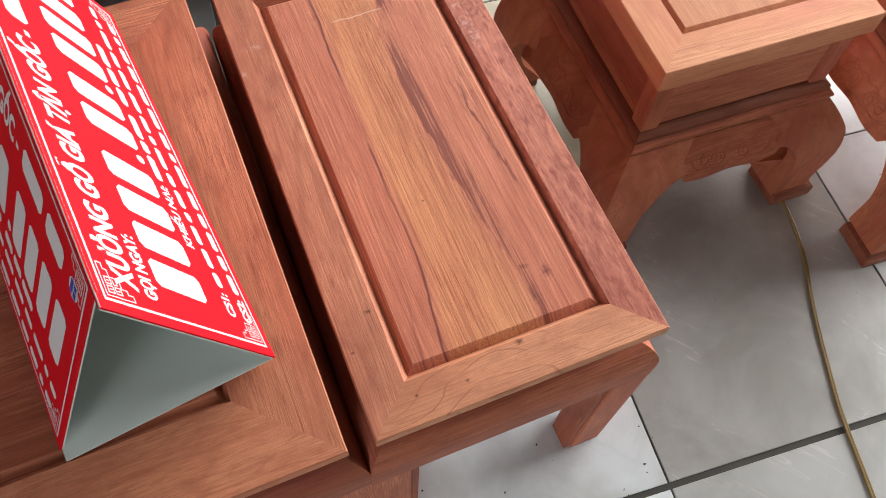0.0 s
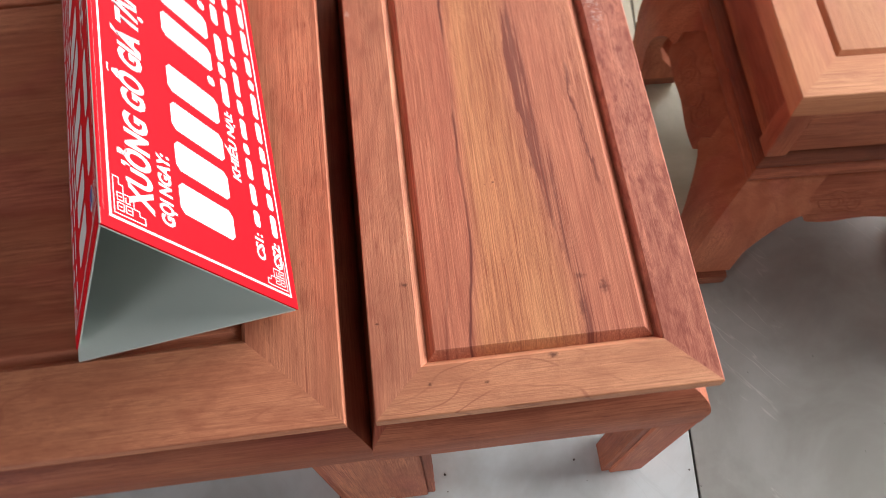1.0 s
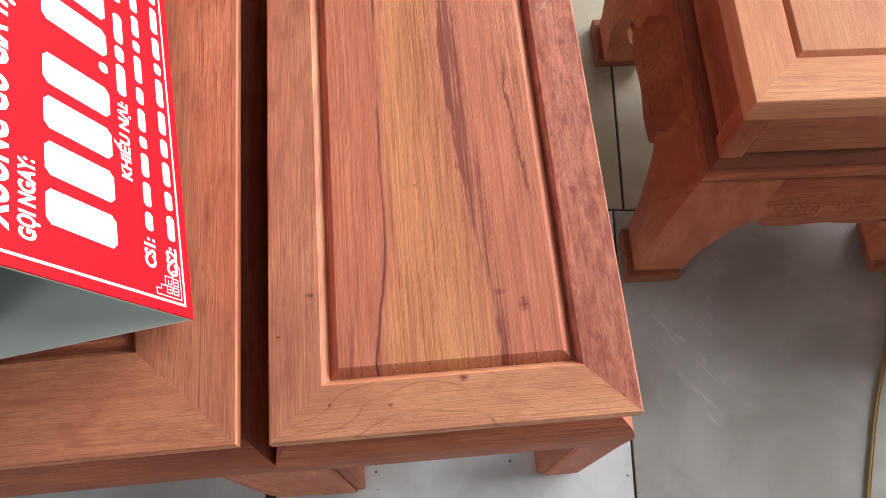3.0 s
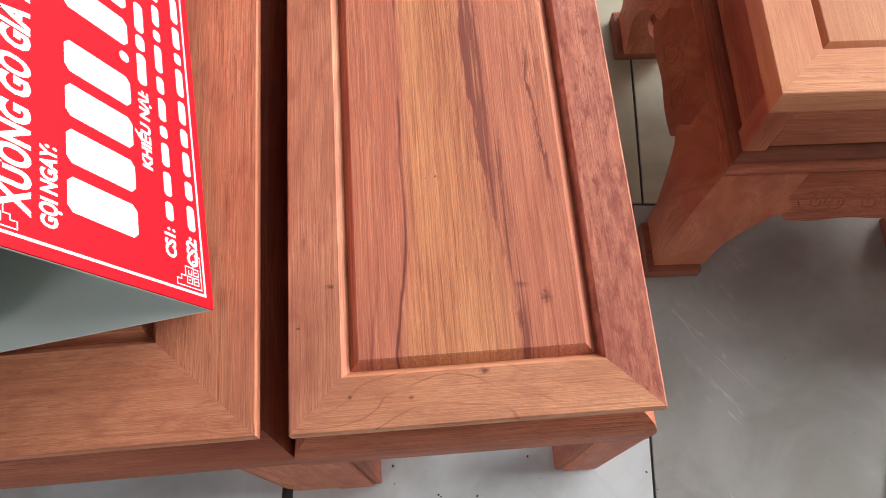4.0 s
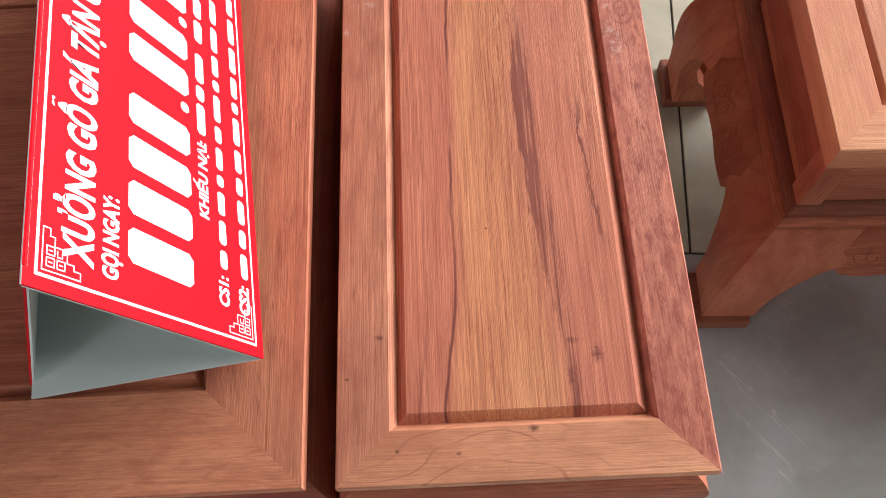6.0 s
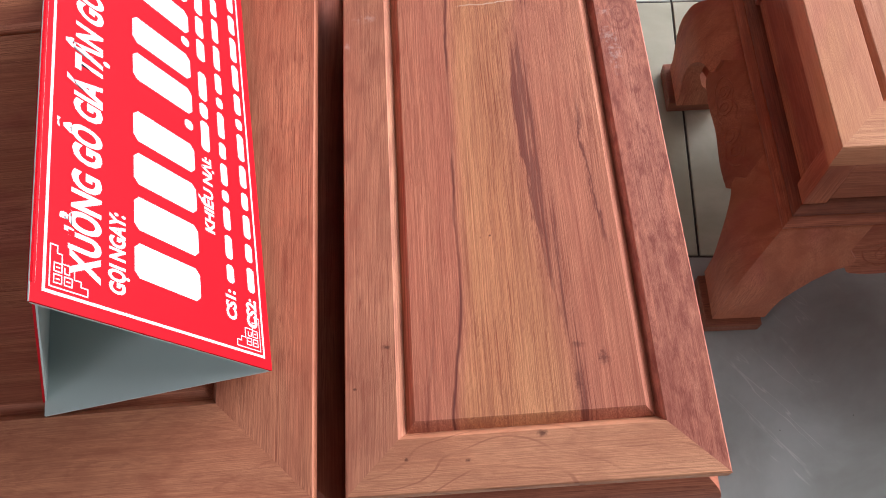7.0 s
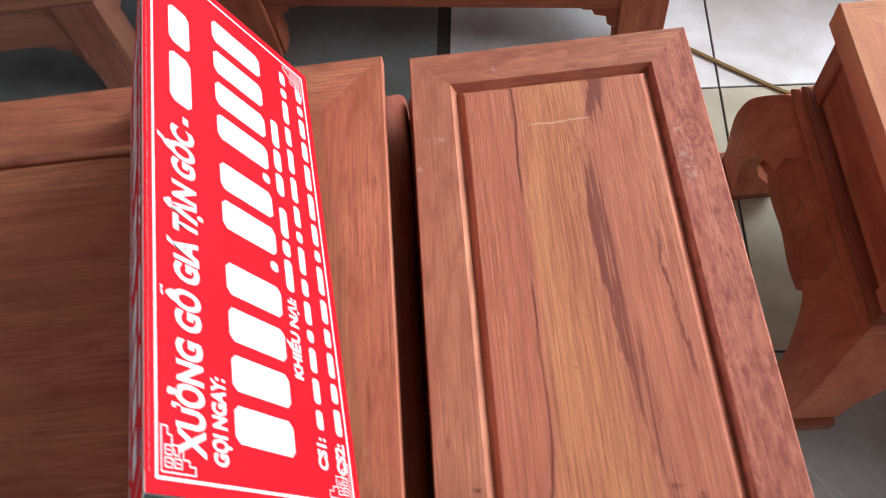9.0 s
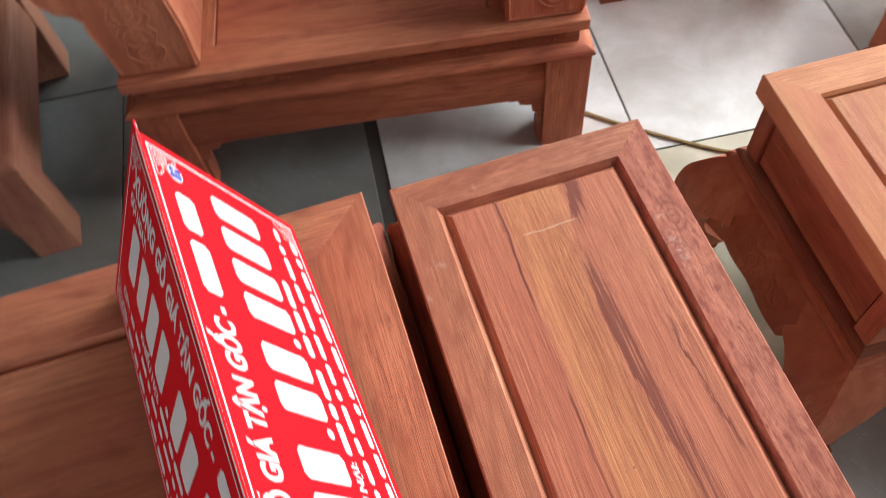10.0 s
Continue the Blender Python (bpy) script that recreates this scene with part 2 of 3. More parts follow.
def knotty(name, axis, pale, mid, dark, knots, smudges=(), figure=1.0, mottle=0.0, contour=0.0, eyes=(), fine=1.0):
    """Rail wood with a few knots and pale rubbed marks at their own places on the thing."""
    net = Net(name)
    co = net.coords()
    wide, rings, streak, broad, pores = grain(net, axis, shifted(net), figure)
    col = net.mix(net.smooth(broad, 0.3, 0.72), mid, pale)
    col = net.mix(net.math("MULTIPLY", net.smooth(streak, 0.44, 0.68), 0.38 * fine), col, dark)
    col = net.mix(net.math("MULTIPLY", rings, 0.30 * fine), col, dark)
    col = net.mix(net.math("MULTIPLY", pores, 0.82 * fine), col, dark)
    if mottle:
        fleck = net.noise(net.mapped(co, grain_scale(axis, 1.0, 0.30)), 130.0, 5.0, 0.7, 0.3)
        col = net.mix(net.math("MULTIPLY", net.smooth(fleck, 0.46, 0.66), mottle), col, dark)
        col = net.mix(net.math("MULTIPLY", net.smooth(fleck, 0.46, 0.30), mottle * 0.6), col, pale)
    if contour:
        sep = net.n.new("ShaderNodeSeparateXYZ")
        net.l.new(co, sep.inputs[0])
        hill = net.noise(net.mapped(co, grain_scale(axis, 1.0, 0.40), (0.31, 0.2, 0.0)), 9.0, 2.0, 0.40, 0.2)
        fade = net.smooth(net.noise(net.mapped(co, grain_scale(axis, 1.0, 0.6), (0.7, 0.1, 0.0)), 22.0, 2.0, 0.5), 0.36, 0.58)
        phase = net.math("MULTIPLY_ADD", sep.outputs[1], 260.0, net.math("MULTIPLY", hill, 60.0))
        edge = net.smooth(net.math("SINE", phase), 0.92, 1.0)
        col = net.mix(net.math("MULTIPLY", net.math("MULTIPLY", edge, fade), contour), col, dark)
    for x, y, rx, ry in eyes:
        m = net.n.new("ShaderNodeVectorMath")
        m.operation = "SUBTRACT"
        net.l.new(warped(net, warped(net, co)), m.inputs[0])
        m.inputs[1].default_value = (x + 0.006, y + 0.006, 0)
        ln = net.n.new("ShaderNodeVectorMath")
        ln.operation = "LENGTH"
        net.l.new(net.mapped(m.outputs[0], (1 / rx, 1 / ry, 0)), ln.inputs[0])
        far = ln.outputs["Value"]
        wave = net.smooth(net.math("SINE", net.math("MULTIPLY_ADD", fleck_of(net, co), 3.0, net.math("MULTIPLY", far, 24.0))), 0.1, 1.0)
        col = net.mix(net.math("MULTIPLY", net.math("MULTIPLY", wave, net.smooth(far, 1.0, 0.45)), 0.55), col, dark)
    blot = net.noise(net.mapped(co, grain_scale(axis, 1.0, 0.45)), 30.0, 3.0, 0.6, 0.4)
    col = net.mix(net.math("MULTIPLY", net.smooth(blot, 0.42, 0.70), 0.42), col, dark)
    for x, y, rx, ry in knots:
        col = net.mix(net.math("MULTIPLY", spot(net, co, x, y, rx, ry), 0.85), col, (0.13, 0.0474, 0.0314))
    patch = net.noise(co, 160.0, 3.0, 0.7)
    for x, y, rx, ry in smudges:
        f = net.math("MULTIPLY", spot(net, co, x, y, rx, ry), net.smooth(patch, 0.40, 0.65))
        col = net.mix(net.math("MULTIPLY", f, 0.32), col, (0.78, 0.62, 0.55))
    h = net.math("SUBTRACT", net.math("MULTIPLY", streak, 0.5), pores)
    return net.finish(col, net.math("ADD", 0.48, net.math("MULTIPLY", streak, 0.16)), h, 0.22, 0.0006, 0.2)


STOOL_PANEL = stool_panel_wood()
STOOL_LEFT = knotty("stool_side_wood", "y", (0.66, 0.298, 0.172), (0.56, 0.21, 0.122), (0.29, 0.088, 0.056),
                    ((-0.150, -0.226, 0.007, 0.0035), (-0.185, -0.271, 0.003, 0.002)), ((-0.19, 0.19, 0.006, 0.012), (-0.165, 0.235, 0.02, 0.008)))
STOOL_RIGHT = knotty("stool_mottled_wood", "y", (0.68, 0.27, 0.175), (0.55, 0.178, 0.11), (0.27, 0.073, 0.052),
                     (), ((0.149, 0.212, 0.012, 0.008), (0.148, 0.172, 0.009, 0.016), (0.155, 0.15, 0.012, 0.05)), 1.6, 0.85, 0.0, ((0.168, 0.205, 0.030, 0.046),))
STOOL_NEAR = knotty("stool_end_wood", "x", (0.74, 0.36, 0.20), (0.63, 0.268, 0.145), (0.33, 0.115, 0.066),
                    ((-0.068, -0.354, 0.0035, 0.003), (-0.132, -0.349, 0.003, 0.004), (0.011, -0.331, 0.008, 0.005)), (), 0.6, 0.25, 0.65, (), 0.75)
STOOL_FAR = knotty("stool_far_wood", "x", (0.64, 0.28, 0.162), (0.53, 0.196, 0.114), (0.28, 0.084, 0.054), (), ((-0.077, 0.346, 0.005, 0.008),), 1.3, 0.45, 0.25)
TABLE_NEAR = knotty("table_end_wood", "x", (0.70, 0.30, 0.165), (0.59, 0.22, 0.118), (0.34, 0.10, 0.056), (), (), 0.7, 0.40, 0.35, (), 0.75)


def tile_mat(name, base, vein, streaks):
    net = Net(name)
    co = net.coords()
    sh = shifted(net)
    cloud = net.noise(net.mapped(co, (1, 1, 1), sh), 5.0, 5.0, 0.6, 0.4)
    fine = net.noise(net.mapped(co, (1, 1, 1), sh), 60.0, 3.0, 0.6)
    slant = net.mapped(co, (1, 1, 1), sh, (0, 0, radians(47)))
    long = net.noise(net.mapped(slant, (0.30, 2.4, 1)), 5.0, 4.0, 0.6, 0.1)
    thin = net.math("MULTIPLY", net.smooth(net.math("ABSOLUTE", net.math("SUBTRACT", long, 0.5)), 0.007, 0.0), net.smooth(cloud, 0.46, 0.62))
    col = net.mix(net.smooth(cloud, 0.3, 0.7), tuple(c * k for c, k in zip(base, (0.72, 0.70, 0.67))), base)
    col = net.mix(net.math("MULTIPLY", thin, streaks), col, vein)
    dirt = net.smooth(net.noise(net.mapped(co, (1, 1, 1), sh), 90.0, 2.0, 0.5), 0.775, 0.79)
    col = net.mix(net.math("MULTIPLY", dirt, 0.55), col, (0.10, 0.09, 0.08))
    tone = net.math("ADD", 0.92, net.math("MULTIPLY", net.rand(), 0.1))
    col = net.mix(1.0, col, net.ramp(tone, (0.0, 0.0), (1.0, 1.0)), "MULTIPLY")
    return net.finish(col, net.math("ADD", 0.27, net.math("MULTIPLY", fine, 0.14)), fine, 0.04, 0.0006, 0.45)


WHITE_TILE = tile_mat("white_glazed_tile", (0.76, 0.805, 0.83), (0.58, 0.61, 0.63), 0.25)
GREY_TILE = tile_mat("grey_marbled_tile", (0.43, 0.43, 0.41), (0.70, 0.67, 0.64), 0.45)
# Near grey tiles, lightened partly to put the stronger light there into the colour.
LIT_GREY_TILE = tile_mat("lit_grey_marbled_tile", (0.50, 0.51, 0.50), (0.70, 0.68, 0.66), 0.45)
DARK_TILE = tile_mat("slate_grey_tile", (0.24, 0.26, 0.26), (0.4, 0.4, 0.4), 0.3)
# The beige partly holds the furniture's shade on this tile row.
SHADED_BEIGE_TILE = tile_mat("shaded_beige_tile", (0.52, 0.50, 0.38), (0.6, 0.58, 0.5), 0.3)


def plain(name, base, rough, scale=40.0, spread=0.12, spec=0.4, bump=0.05):
    net = Net(name)
    f = net.noise(net.coords(), scale, 4.0, 0.6)
    big = net.noise(net.coords(), scale * 0.12, 2.0, 0.5)
    k = net.math("ADD", 1.0 - spread, net.math("MULTIPLY", net.math("ADD", f, big), spread))
    col = net.mix(1.0, base, net.ramp(k, (0.0, 0.0), (1.0, 1.0)), "MULTIPLY")
    return net.finish(col, net.math("ADD", rough, net.math("MULTIPLY", f, 0.08)), f, bump, 0.001, spec)


GROUT = plain("dark_cement_grout", (0.075, 0.072, 0.065), 0.85, 90.0, 0.4)
RED_CARD = plain("red_printed_card", (0.60, 0.003, 0.012), 0.5, 12.0, 0.05, 0.12, 0.01)
WHITE_INK = plain("white_print", (0.66, 0.655, 0.665), 0.38, 12.0, 0.03, 0.4, 0.01)
BLUE_INK = plain("blue_print", (0.03, 0.05, 0.35), 0.4, 12.0, 0.03)
GREY_CARD = plain("grey_card_back", (0.64, 0.70, 0.67), 0.6, 30.0, 0.06)
CARD_EDGE = plain("frayed_card_edge", (0.30, 0.30, 0.28), 0.8, 200.0, 0.3)
DEBRIS = plain("dark_wood_dust", (0.07, 0.06, 0.052), 0.85, 90.0, 0.3)
CORD = plain("yellow_brown_cable", (0.24, 0.16, 0.055), 0.45, 60.0, 0.2)
# For the unseen walls and ceiling; kept dark to hold back bounced light.
PLASTER = plain("grey_plaster", (0.13, 0.126, 0.12), 0.9, 8.0, 0.12)
CONCRETE = plain("outdoor_concrete", (0.32, 0.31, 0.29), 0.9, 6.0, 0.2)


# ---- mesh helpers ----
def part(name, bm, material, parent, label=""):
    bmesh.ops.recalc_face_normals(bm, faces=bm.faces)
    me = bpy.data.meshes.new(name)
    bm.to_mesh(me)
    bm.free()
    me.materials.append(material)
    ob = new(name, me)
    ob.parent = parent
    if label:
        tagged(ob, label)
    return ob


def shaded(ob):
    for p in ob.data.polygons:
        p.use_smooth = True
    return ob


def thing(name, m, label, category, group=""):
    ob = new(name)
    ob.empty_display_size = 0.05
    ob.matrix_basis = m
    return tagged(ob, label, category, group)


def box(x0, x1, y0, y1, z0, z1, bevel=0.0, bm=None):
    own = bmesh.new()
    vs = bmesh.ops.create_cube(own, size=1.0)["verts"]
    for v in vs:
        v.co = Vector((x0 + (v.co.x + 0.5) * (x1 - x0), y0 + (v.co.y + 0.5) * (y1 - y0), z0 + (v.co.z + 0.5) * (z1 - z0)))
    if bevel:
        bmesh.ops.bevel(own, geom=own.edges[:], offset=bevel, segments=2, affect="EDGES", profile=0.6)
    if bm is None:
        return own
    me = bpy.data.meshes.new("tmp")
    own.to_mesh(me)
    own.free()
    bm.from_mesh(me)
    bpy.data.meshes.remove(me)
    return bm


def loft(rings, bm=None, caps=True):
    """A skin through closed rings of equally many points."""
    bm = bm or bmesh.new()
    rows = [[bm.verts.new(p) for p in ring] for ring in rings]
    n = len(rows[0])
    for a, b in zip(rows, rows[1:]):
        for i in range(n):
            bm.faces.new((a[i], a[(i + 1) % n], b[(i + 1) % n], b[i]))
    if caps:
        bm.faces.new(rows[0][::-1])
        bm.faces.new(rows[-1])
    return bm


def prism(poly, axis, lo, hi, bevel=0.0):
    """A polygon in the two other axes, drawn out along an axis."""
    def place(p, q, w):
        return {"x": (w, p, q), "y": (p, w, q), "z": (p, q, w)}[axis]
    bm = loft([[place(p, q, w) for p, q in poly] for w in (lo, hi)])
    if bevel:
        bmesh.ops.recalc_face_normals(bm, faces=bm.faces)
        bmesh.ops.bevel(bm, geom=bm.edges[:], offset=bevel, segments=2, affect="EDGES")
    return bm


def tube(points, radius, sides=8, bm=None):
    """A round bar along a smooth line of points."""
    pts = [Vector(p) for p in points]
    rings = []
    for i, p in enumerate(pts):
        d = (pts[min(i + 1, len(pts) - 1)] - pts[max(i - 1, 0)]).normalized()
        side = d.cross(Vector((0.13, 0.21, 1))).normalized()
        up = side.cross(d)
        rings.append([p + radius * (math.cos(a) * side + math.sin(a) * up) for a in (2 * math.pi * k / sides for k in range(sides))])
    return loft(rings, bm)


def spline(points, steps=10):
    """A smooth line through the points."""
    p = [Vector(q) for q in points]
    out = []
    for i in range(len(p) - 1):
        a, b, c, d = p[max(i - 1, 0)], p[i], p[i + 1], p[min(i + 2, len(p) - 1)]
        for k in range(steps):
            t = k / steps
            out.append(0.5 * (2 * b + (c - a) * t + (2 * a - 5 * b + 4 * c - d) * t * t + (3 * b - a - 3 * c + d) * t ** 3))
    return out + [p[-1]]


def rail(side, hx, hy, z, fw, thick, chamfer=0.004, drop=0.004):
    """One mitred member of a panel frame; side is one of W, E, S, N. The top's inner edge is eased."""
    prof = [(0, z - thick), (0, z - 0.0015), (0.0015, z), (fw - chamfer, z), (fw, z - drop), (fw, z - thick)]
    h = hy if side in "WE" else hx
    rings = []
    for s in (-1, 1):
        ring = []
        for u, w in prof:
            run = s * (h - u)
            ring.append({"W": (-hx + u, run, w), "E": (hx - u, run, w), "S": (run, -hy + u, w), "N": (run, hy - u, w)}[side])
        rings.append(ring)
    return loft(rings)


def raised_panel(hx, hy, z, field, edge, thick=0.008, inset=-0.002):
    """A panel with a flat field and a sloping margin that drops by edge."""
    a, b = hx - inset, hy - inset
    levels = [(0.0, z - thick - edge), (0.0, z - edge), (field, z - 0.001), (field + 0.0015, z)]
    rings = [[(-a + o, -b + o, w), (a - o, -b + o, w), (a - o, b - o, w), (-a + o, b - o, w)] for o, w in levels]
    return loft(rings)


def shoulder_rail(side, hx, hy, z0, z1, inset, drop, back=0.05):
    """An apron that rounds out from the waist to a sharp knee line and falls plumb from there, mitred at its ends."""
    prof = [(back, z0), (0.002, z0), (0.0, z0 + 0.003), (0.0, z1 - drop)]
    for k in range(1, 8):
        a = 0.5 * math.pi * k / 7
        prof.append((inset * (1 - math.cos(a)), z1 - drop + drop * math.sin(a)))
    prof.append((back, z1))
    h = hy if side in "WE" else hx
    rings = []
    for s in (-1, 1):
        rings.append([{"W": (-hx + u, s * (h - u), w), "E": (hx - u, s * (h - u), w), "S": (s * (h - u), -hy + u, w), "N": (s * (h - u), hy - u, w)}[side] for u, w in prof])
    return loft(rings)


def bulge_rail(side, hx, hy, z0, z1, out, back=0.03):
    """A rounded rail under a top, mitred at its ends; out is how far it swells."""
    prof = [(back, z0)]
    for k in range(9):
        f = k / 8
        prof.append((0.004 + 0.018 * f ** 3 - out * math.sin(math.pi * f), z0 + (z1 - z0) * (0.5 - 0.5 * math.cos(math.pi * f))))
    prof.append((back, z1))
    h = hy if side in "WE" else hx
    rings = []
    for s in (-1, 1):
        rings.append([{"W": (-hx + u, s * (h - u), w), "E": (hx - u, s * (h - u), w), "S": (s * (h - u), -hy + u, w), "N": (s * (h - u), hy - u, w)}[side] for u, w in prof])
    return loft(rings)


# ---- floor and room ----
ANGLE = radians(-5.2)
ORIGIN = Matrix.Translation((0.489, -0.139, 0)) @ Matrix.Rotation(ANGLE, 4, "Z")
X0, X1, Y0, Y1, TALL = -5.4, 3.3, -3.6, 4.2, 4.0

bm = box(X0, X1, Y0, Y1, -0.12, -0.004)
floor = tagged(part("floor", bm, GROUT, None), "shop floor of large white and grey glazed tiles with dark joints", "floor", kind="structure")
ceiling = tagged(part("ceiling", box(X0, X1, Y0, Y1, TALL, TALL + 0.15), PLASTER, None), "plain grey plaster ceiling", "ceiling", kind="structure")


def wall(name, pieces, label):
    bm = bmesh.new()
    for p in pieces:
        box(*p, bm=bm)
    return tagged(part(name, bm, PLASTER, None), label, "wall", kind="structure")


wall("wall_west", [(X0 - 0.2, X0, Y0, Y1, 0, TALL)], "plain grey plaster wall of the shop")
wall("wall_south", [(X0 - 0.2, -5.3, Y0 - 0.2, Y0, 0, TALL), (-3.1, X1 + 0.2, Y0 - 0.2, Y0, 0, TALL), (-5.3, -3.1, Y0 - 0.2, Y0, 2.9, TALL)], "grey plaster wall with a wide street door")
wall("wall_east", [(X1, X1 + 0.2, Y0, -1.9, 0, TALL), (X1, X1 + 0.2, 3.8, Y1, 0, TALL), (X1, X1 + 0.2, -1.9, 3.8, 3.3, TALL)],
     "grey plaster wall with a wide open shop front")
wall("wall_north", [(X0 - 0.2, 0.4, Y1, Y1 + 0.2, 0, TALL), (2.8, X1 + 0.2, Y1, Y1 + 0.2, 0, TALL), (0.4, 2.8, Y1, Y1 + 0.2, 3.3, TALL)],
     "grey plaster wall with a wide open doorway")
tagged(part("ground", box(-60, 60, -60, 60, -0.4, -0.2), CONCRETE, None), "pale concrete yard outside the shop", "ground", kind="structure")


# ---- panelled furniture ----
def panel_top(owner, hx, hy, z, fw, mats, panel_mat, thick=0.030, chamfer=0.004, depth=0.003, field=0.010, edge=0.010):
    for side in "WESN":
        part("top_rail", rail(side, hx, hy, z, fw, thick, chamfer, chamfer * 1.5), mats[side], owner)
    part("top_panel", raised_panel(hx - fw, hy - fw, z - depth, field, edge), panel_mat, owner)


def straight_table(name, m, hx, hy, z, fw, mats, panel_mat, label, category, leg=0.056, foot_out=0.0155, group="", skirt=0.092, waist=0.058):
    """A low table or stool: framed panel top, hollow waist, rounded apron, square mitred legs with a beaded inner edge."""
    t = thing(name, m, label, category, group)
    panel_top(t, hx, hy, z, fw, mats, panel_mat, 0.020, 0.009)
    zw = z - 0.020
    for side, a in zip("WESN", "yyxx"):
        h = 0.020
        bm = {"W": lambda: box(-hx + h, -hx + h + 0.02, -hy + h, hy - h, zw - waist, zw), "E": lambda: box(hx - h - 0.02, hx - h, -hy + h, hy - h, zw - waist, zw),
              "S": lambda: box(-hx + h + 0.02, hx - h - 0.02, -hy + h, -hy + h + 0.02, zw - waist, zw),
              "N": lambda: box(-hx + h + 0.02, hx - h - 0.02, hy - h - 0.02, hy - h, zw - waist, zw)}[side]()
        part("waist", bm, RED[a], t)
    za = zw - waist
    ox, oy = hx + foot_out, hy + 0.011
    for side, a in zip("WESN", "yyxx"):
        ap = part("apron", shoulder_rail(side, ox, oy, za - skirt, za, ox - hx + 0.016, 0.046), RED[a], t)
        shaded(ap).data.set_sharp_from_angle(angle=radians(35))
    for sx in (-1, 1):
        for sy in (-1, 1):
            ax, bx = sorted((sx * ox, sx * (ox - leg)))
            ay, by = sorted((sy * oy, sy * (oy - leg)))
            lg = part("leg", box(ax, bx, ay, by, 0.0, za - skirt + 0.004, 0.003), WOOD["z"], t)
            ix = sx * (ox - leg)
            iy = sy * (oy - leg)
            part("bead", box(min(ix, ix - sx * 0.013), max(ix, ix - sx * 0.013), ay + 0.004, by - 0.006, 0.0, za - skirt, 0.002), RED["z"], lg)
            part("bead", box(ax + 0.006, bx - 0.006, min(iy, iy - sy * 0.008), max(iy, iy - sy * 0.008), 0.0, za - skirt, 0.002), RED["z"], lg)
    return t


stool = straight_table("long_stool", pose(0.196, 0.384, 0), 0.196, 0.384, 0.527, 0.065,
                       {"W": STOOL_LEFT, "E": STOOL_RIGHT, "S": STOOL_NEAR, "N": STOOL_FAR}, STOOL_PANEL,
                       "unvarnished reddish rosewood stool with framed panel top beside coffee table", "stool")

TABLE_HX = 0.62
table = straight_table("coffee_table", pose(-0.036 - TABLE_HX, 0.386, 0, 0, 0, 0.4), TABLE_HX, 0.388, 0.527, 0.116,
                       {"W": WOOD["y"], "E": WOOD["y"], "S": TABLE_NEAR, "N": WOOD["x"]}, WOOD["x"],
                       "unvarnished rosewood coffee table with framed panel top carrying a sign", "coffee table", leg=0.075, foot_out=0.0195)


def scroll(cx, cz, r, turns, start, flip, place, bm, wire):
    pts = []
    n = int(10 * turns)
    for k in range(n + 1):
        a = start + flip * 2 * math.pi * k / 10
        q = r * (1 - 0.75 * k / n)
        pts.append(place(cx + q * math.cos(a), cz + q * math.sin(a)))
    return tube(pts, wire, 5, bm)


def carved_scrolls(width, height, place, wire=0.0018):
    """Low relief of paired scrolls and leaves, in one mesh."""
    bm = bmesh.new()
    for s in (-1, 1):
        scroll(s * width * 0.16, 0.0, height * 0.42, 1.6, 0 if s > 0 else math.pi, s, place, bm, wire)
        scroll(s * width * 0.33, height * 0.08, height * 0.34, 1.4, math.pi if s > 0 else 0, -s, place, bm, wire)
        tube(spline([place(s * width * q, height * w) for q, w in ((0.02, -0.3), (0.12, -0.42), (0.24, -0.3), (0.36, -0.36), (0.47, -0.1), (0.5, 0.2))], 4), wire, 5, bm)
        tube(spline([place(s * width * q, height * w) for q, w in ((0.0, 0.35), (0.1, 0.48), (0.22, 0.38), (0.32, 0.5), (0.44, 0.36))], 4), wire, 5, bm)
    return bm


def leg_levels():
    """Height, swell and width of a kneeling leg; its inner edge sweeps up in an arch to the apron."""
    out = []
    for w, o in ((0.288, 0.0), (0.272, 0.016), (0.252, 0.031), (0.238, 0.040), (0.229, 0.045), (0.222, 0.048), (0.212, 0.051), (0.196, 0.054), (0.176, 0.057), (0.150, 0.058),
                 (0.120, 0.057), (0.090, 0.055), (0.060, 0.053), (0.030, 0.053)):
        f = min(1.0, max(0.0, (w - 0.110) / 0.119))
        out.append((w, o, 0.089 + 0.050 * (1 - math.sqrt(1 - f * f)) + 0.012 * f - 0.020 * (w > 0.24)))
    return out


LEG_LEVELS = leg_levels()


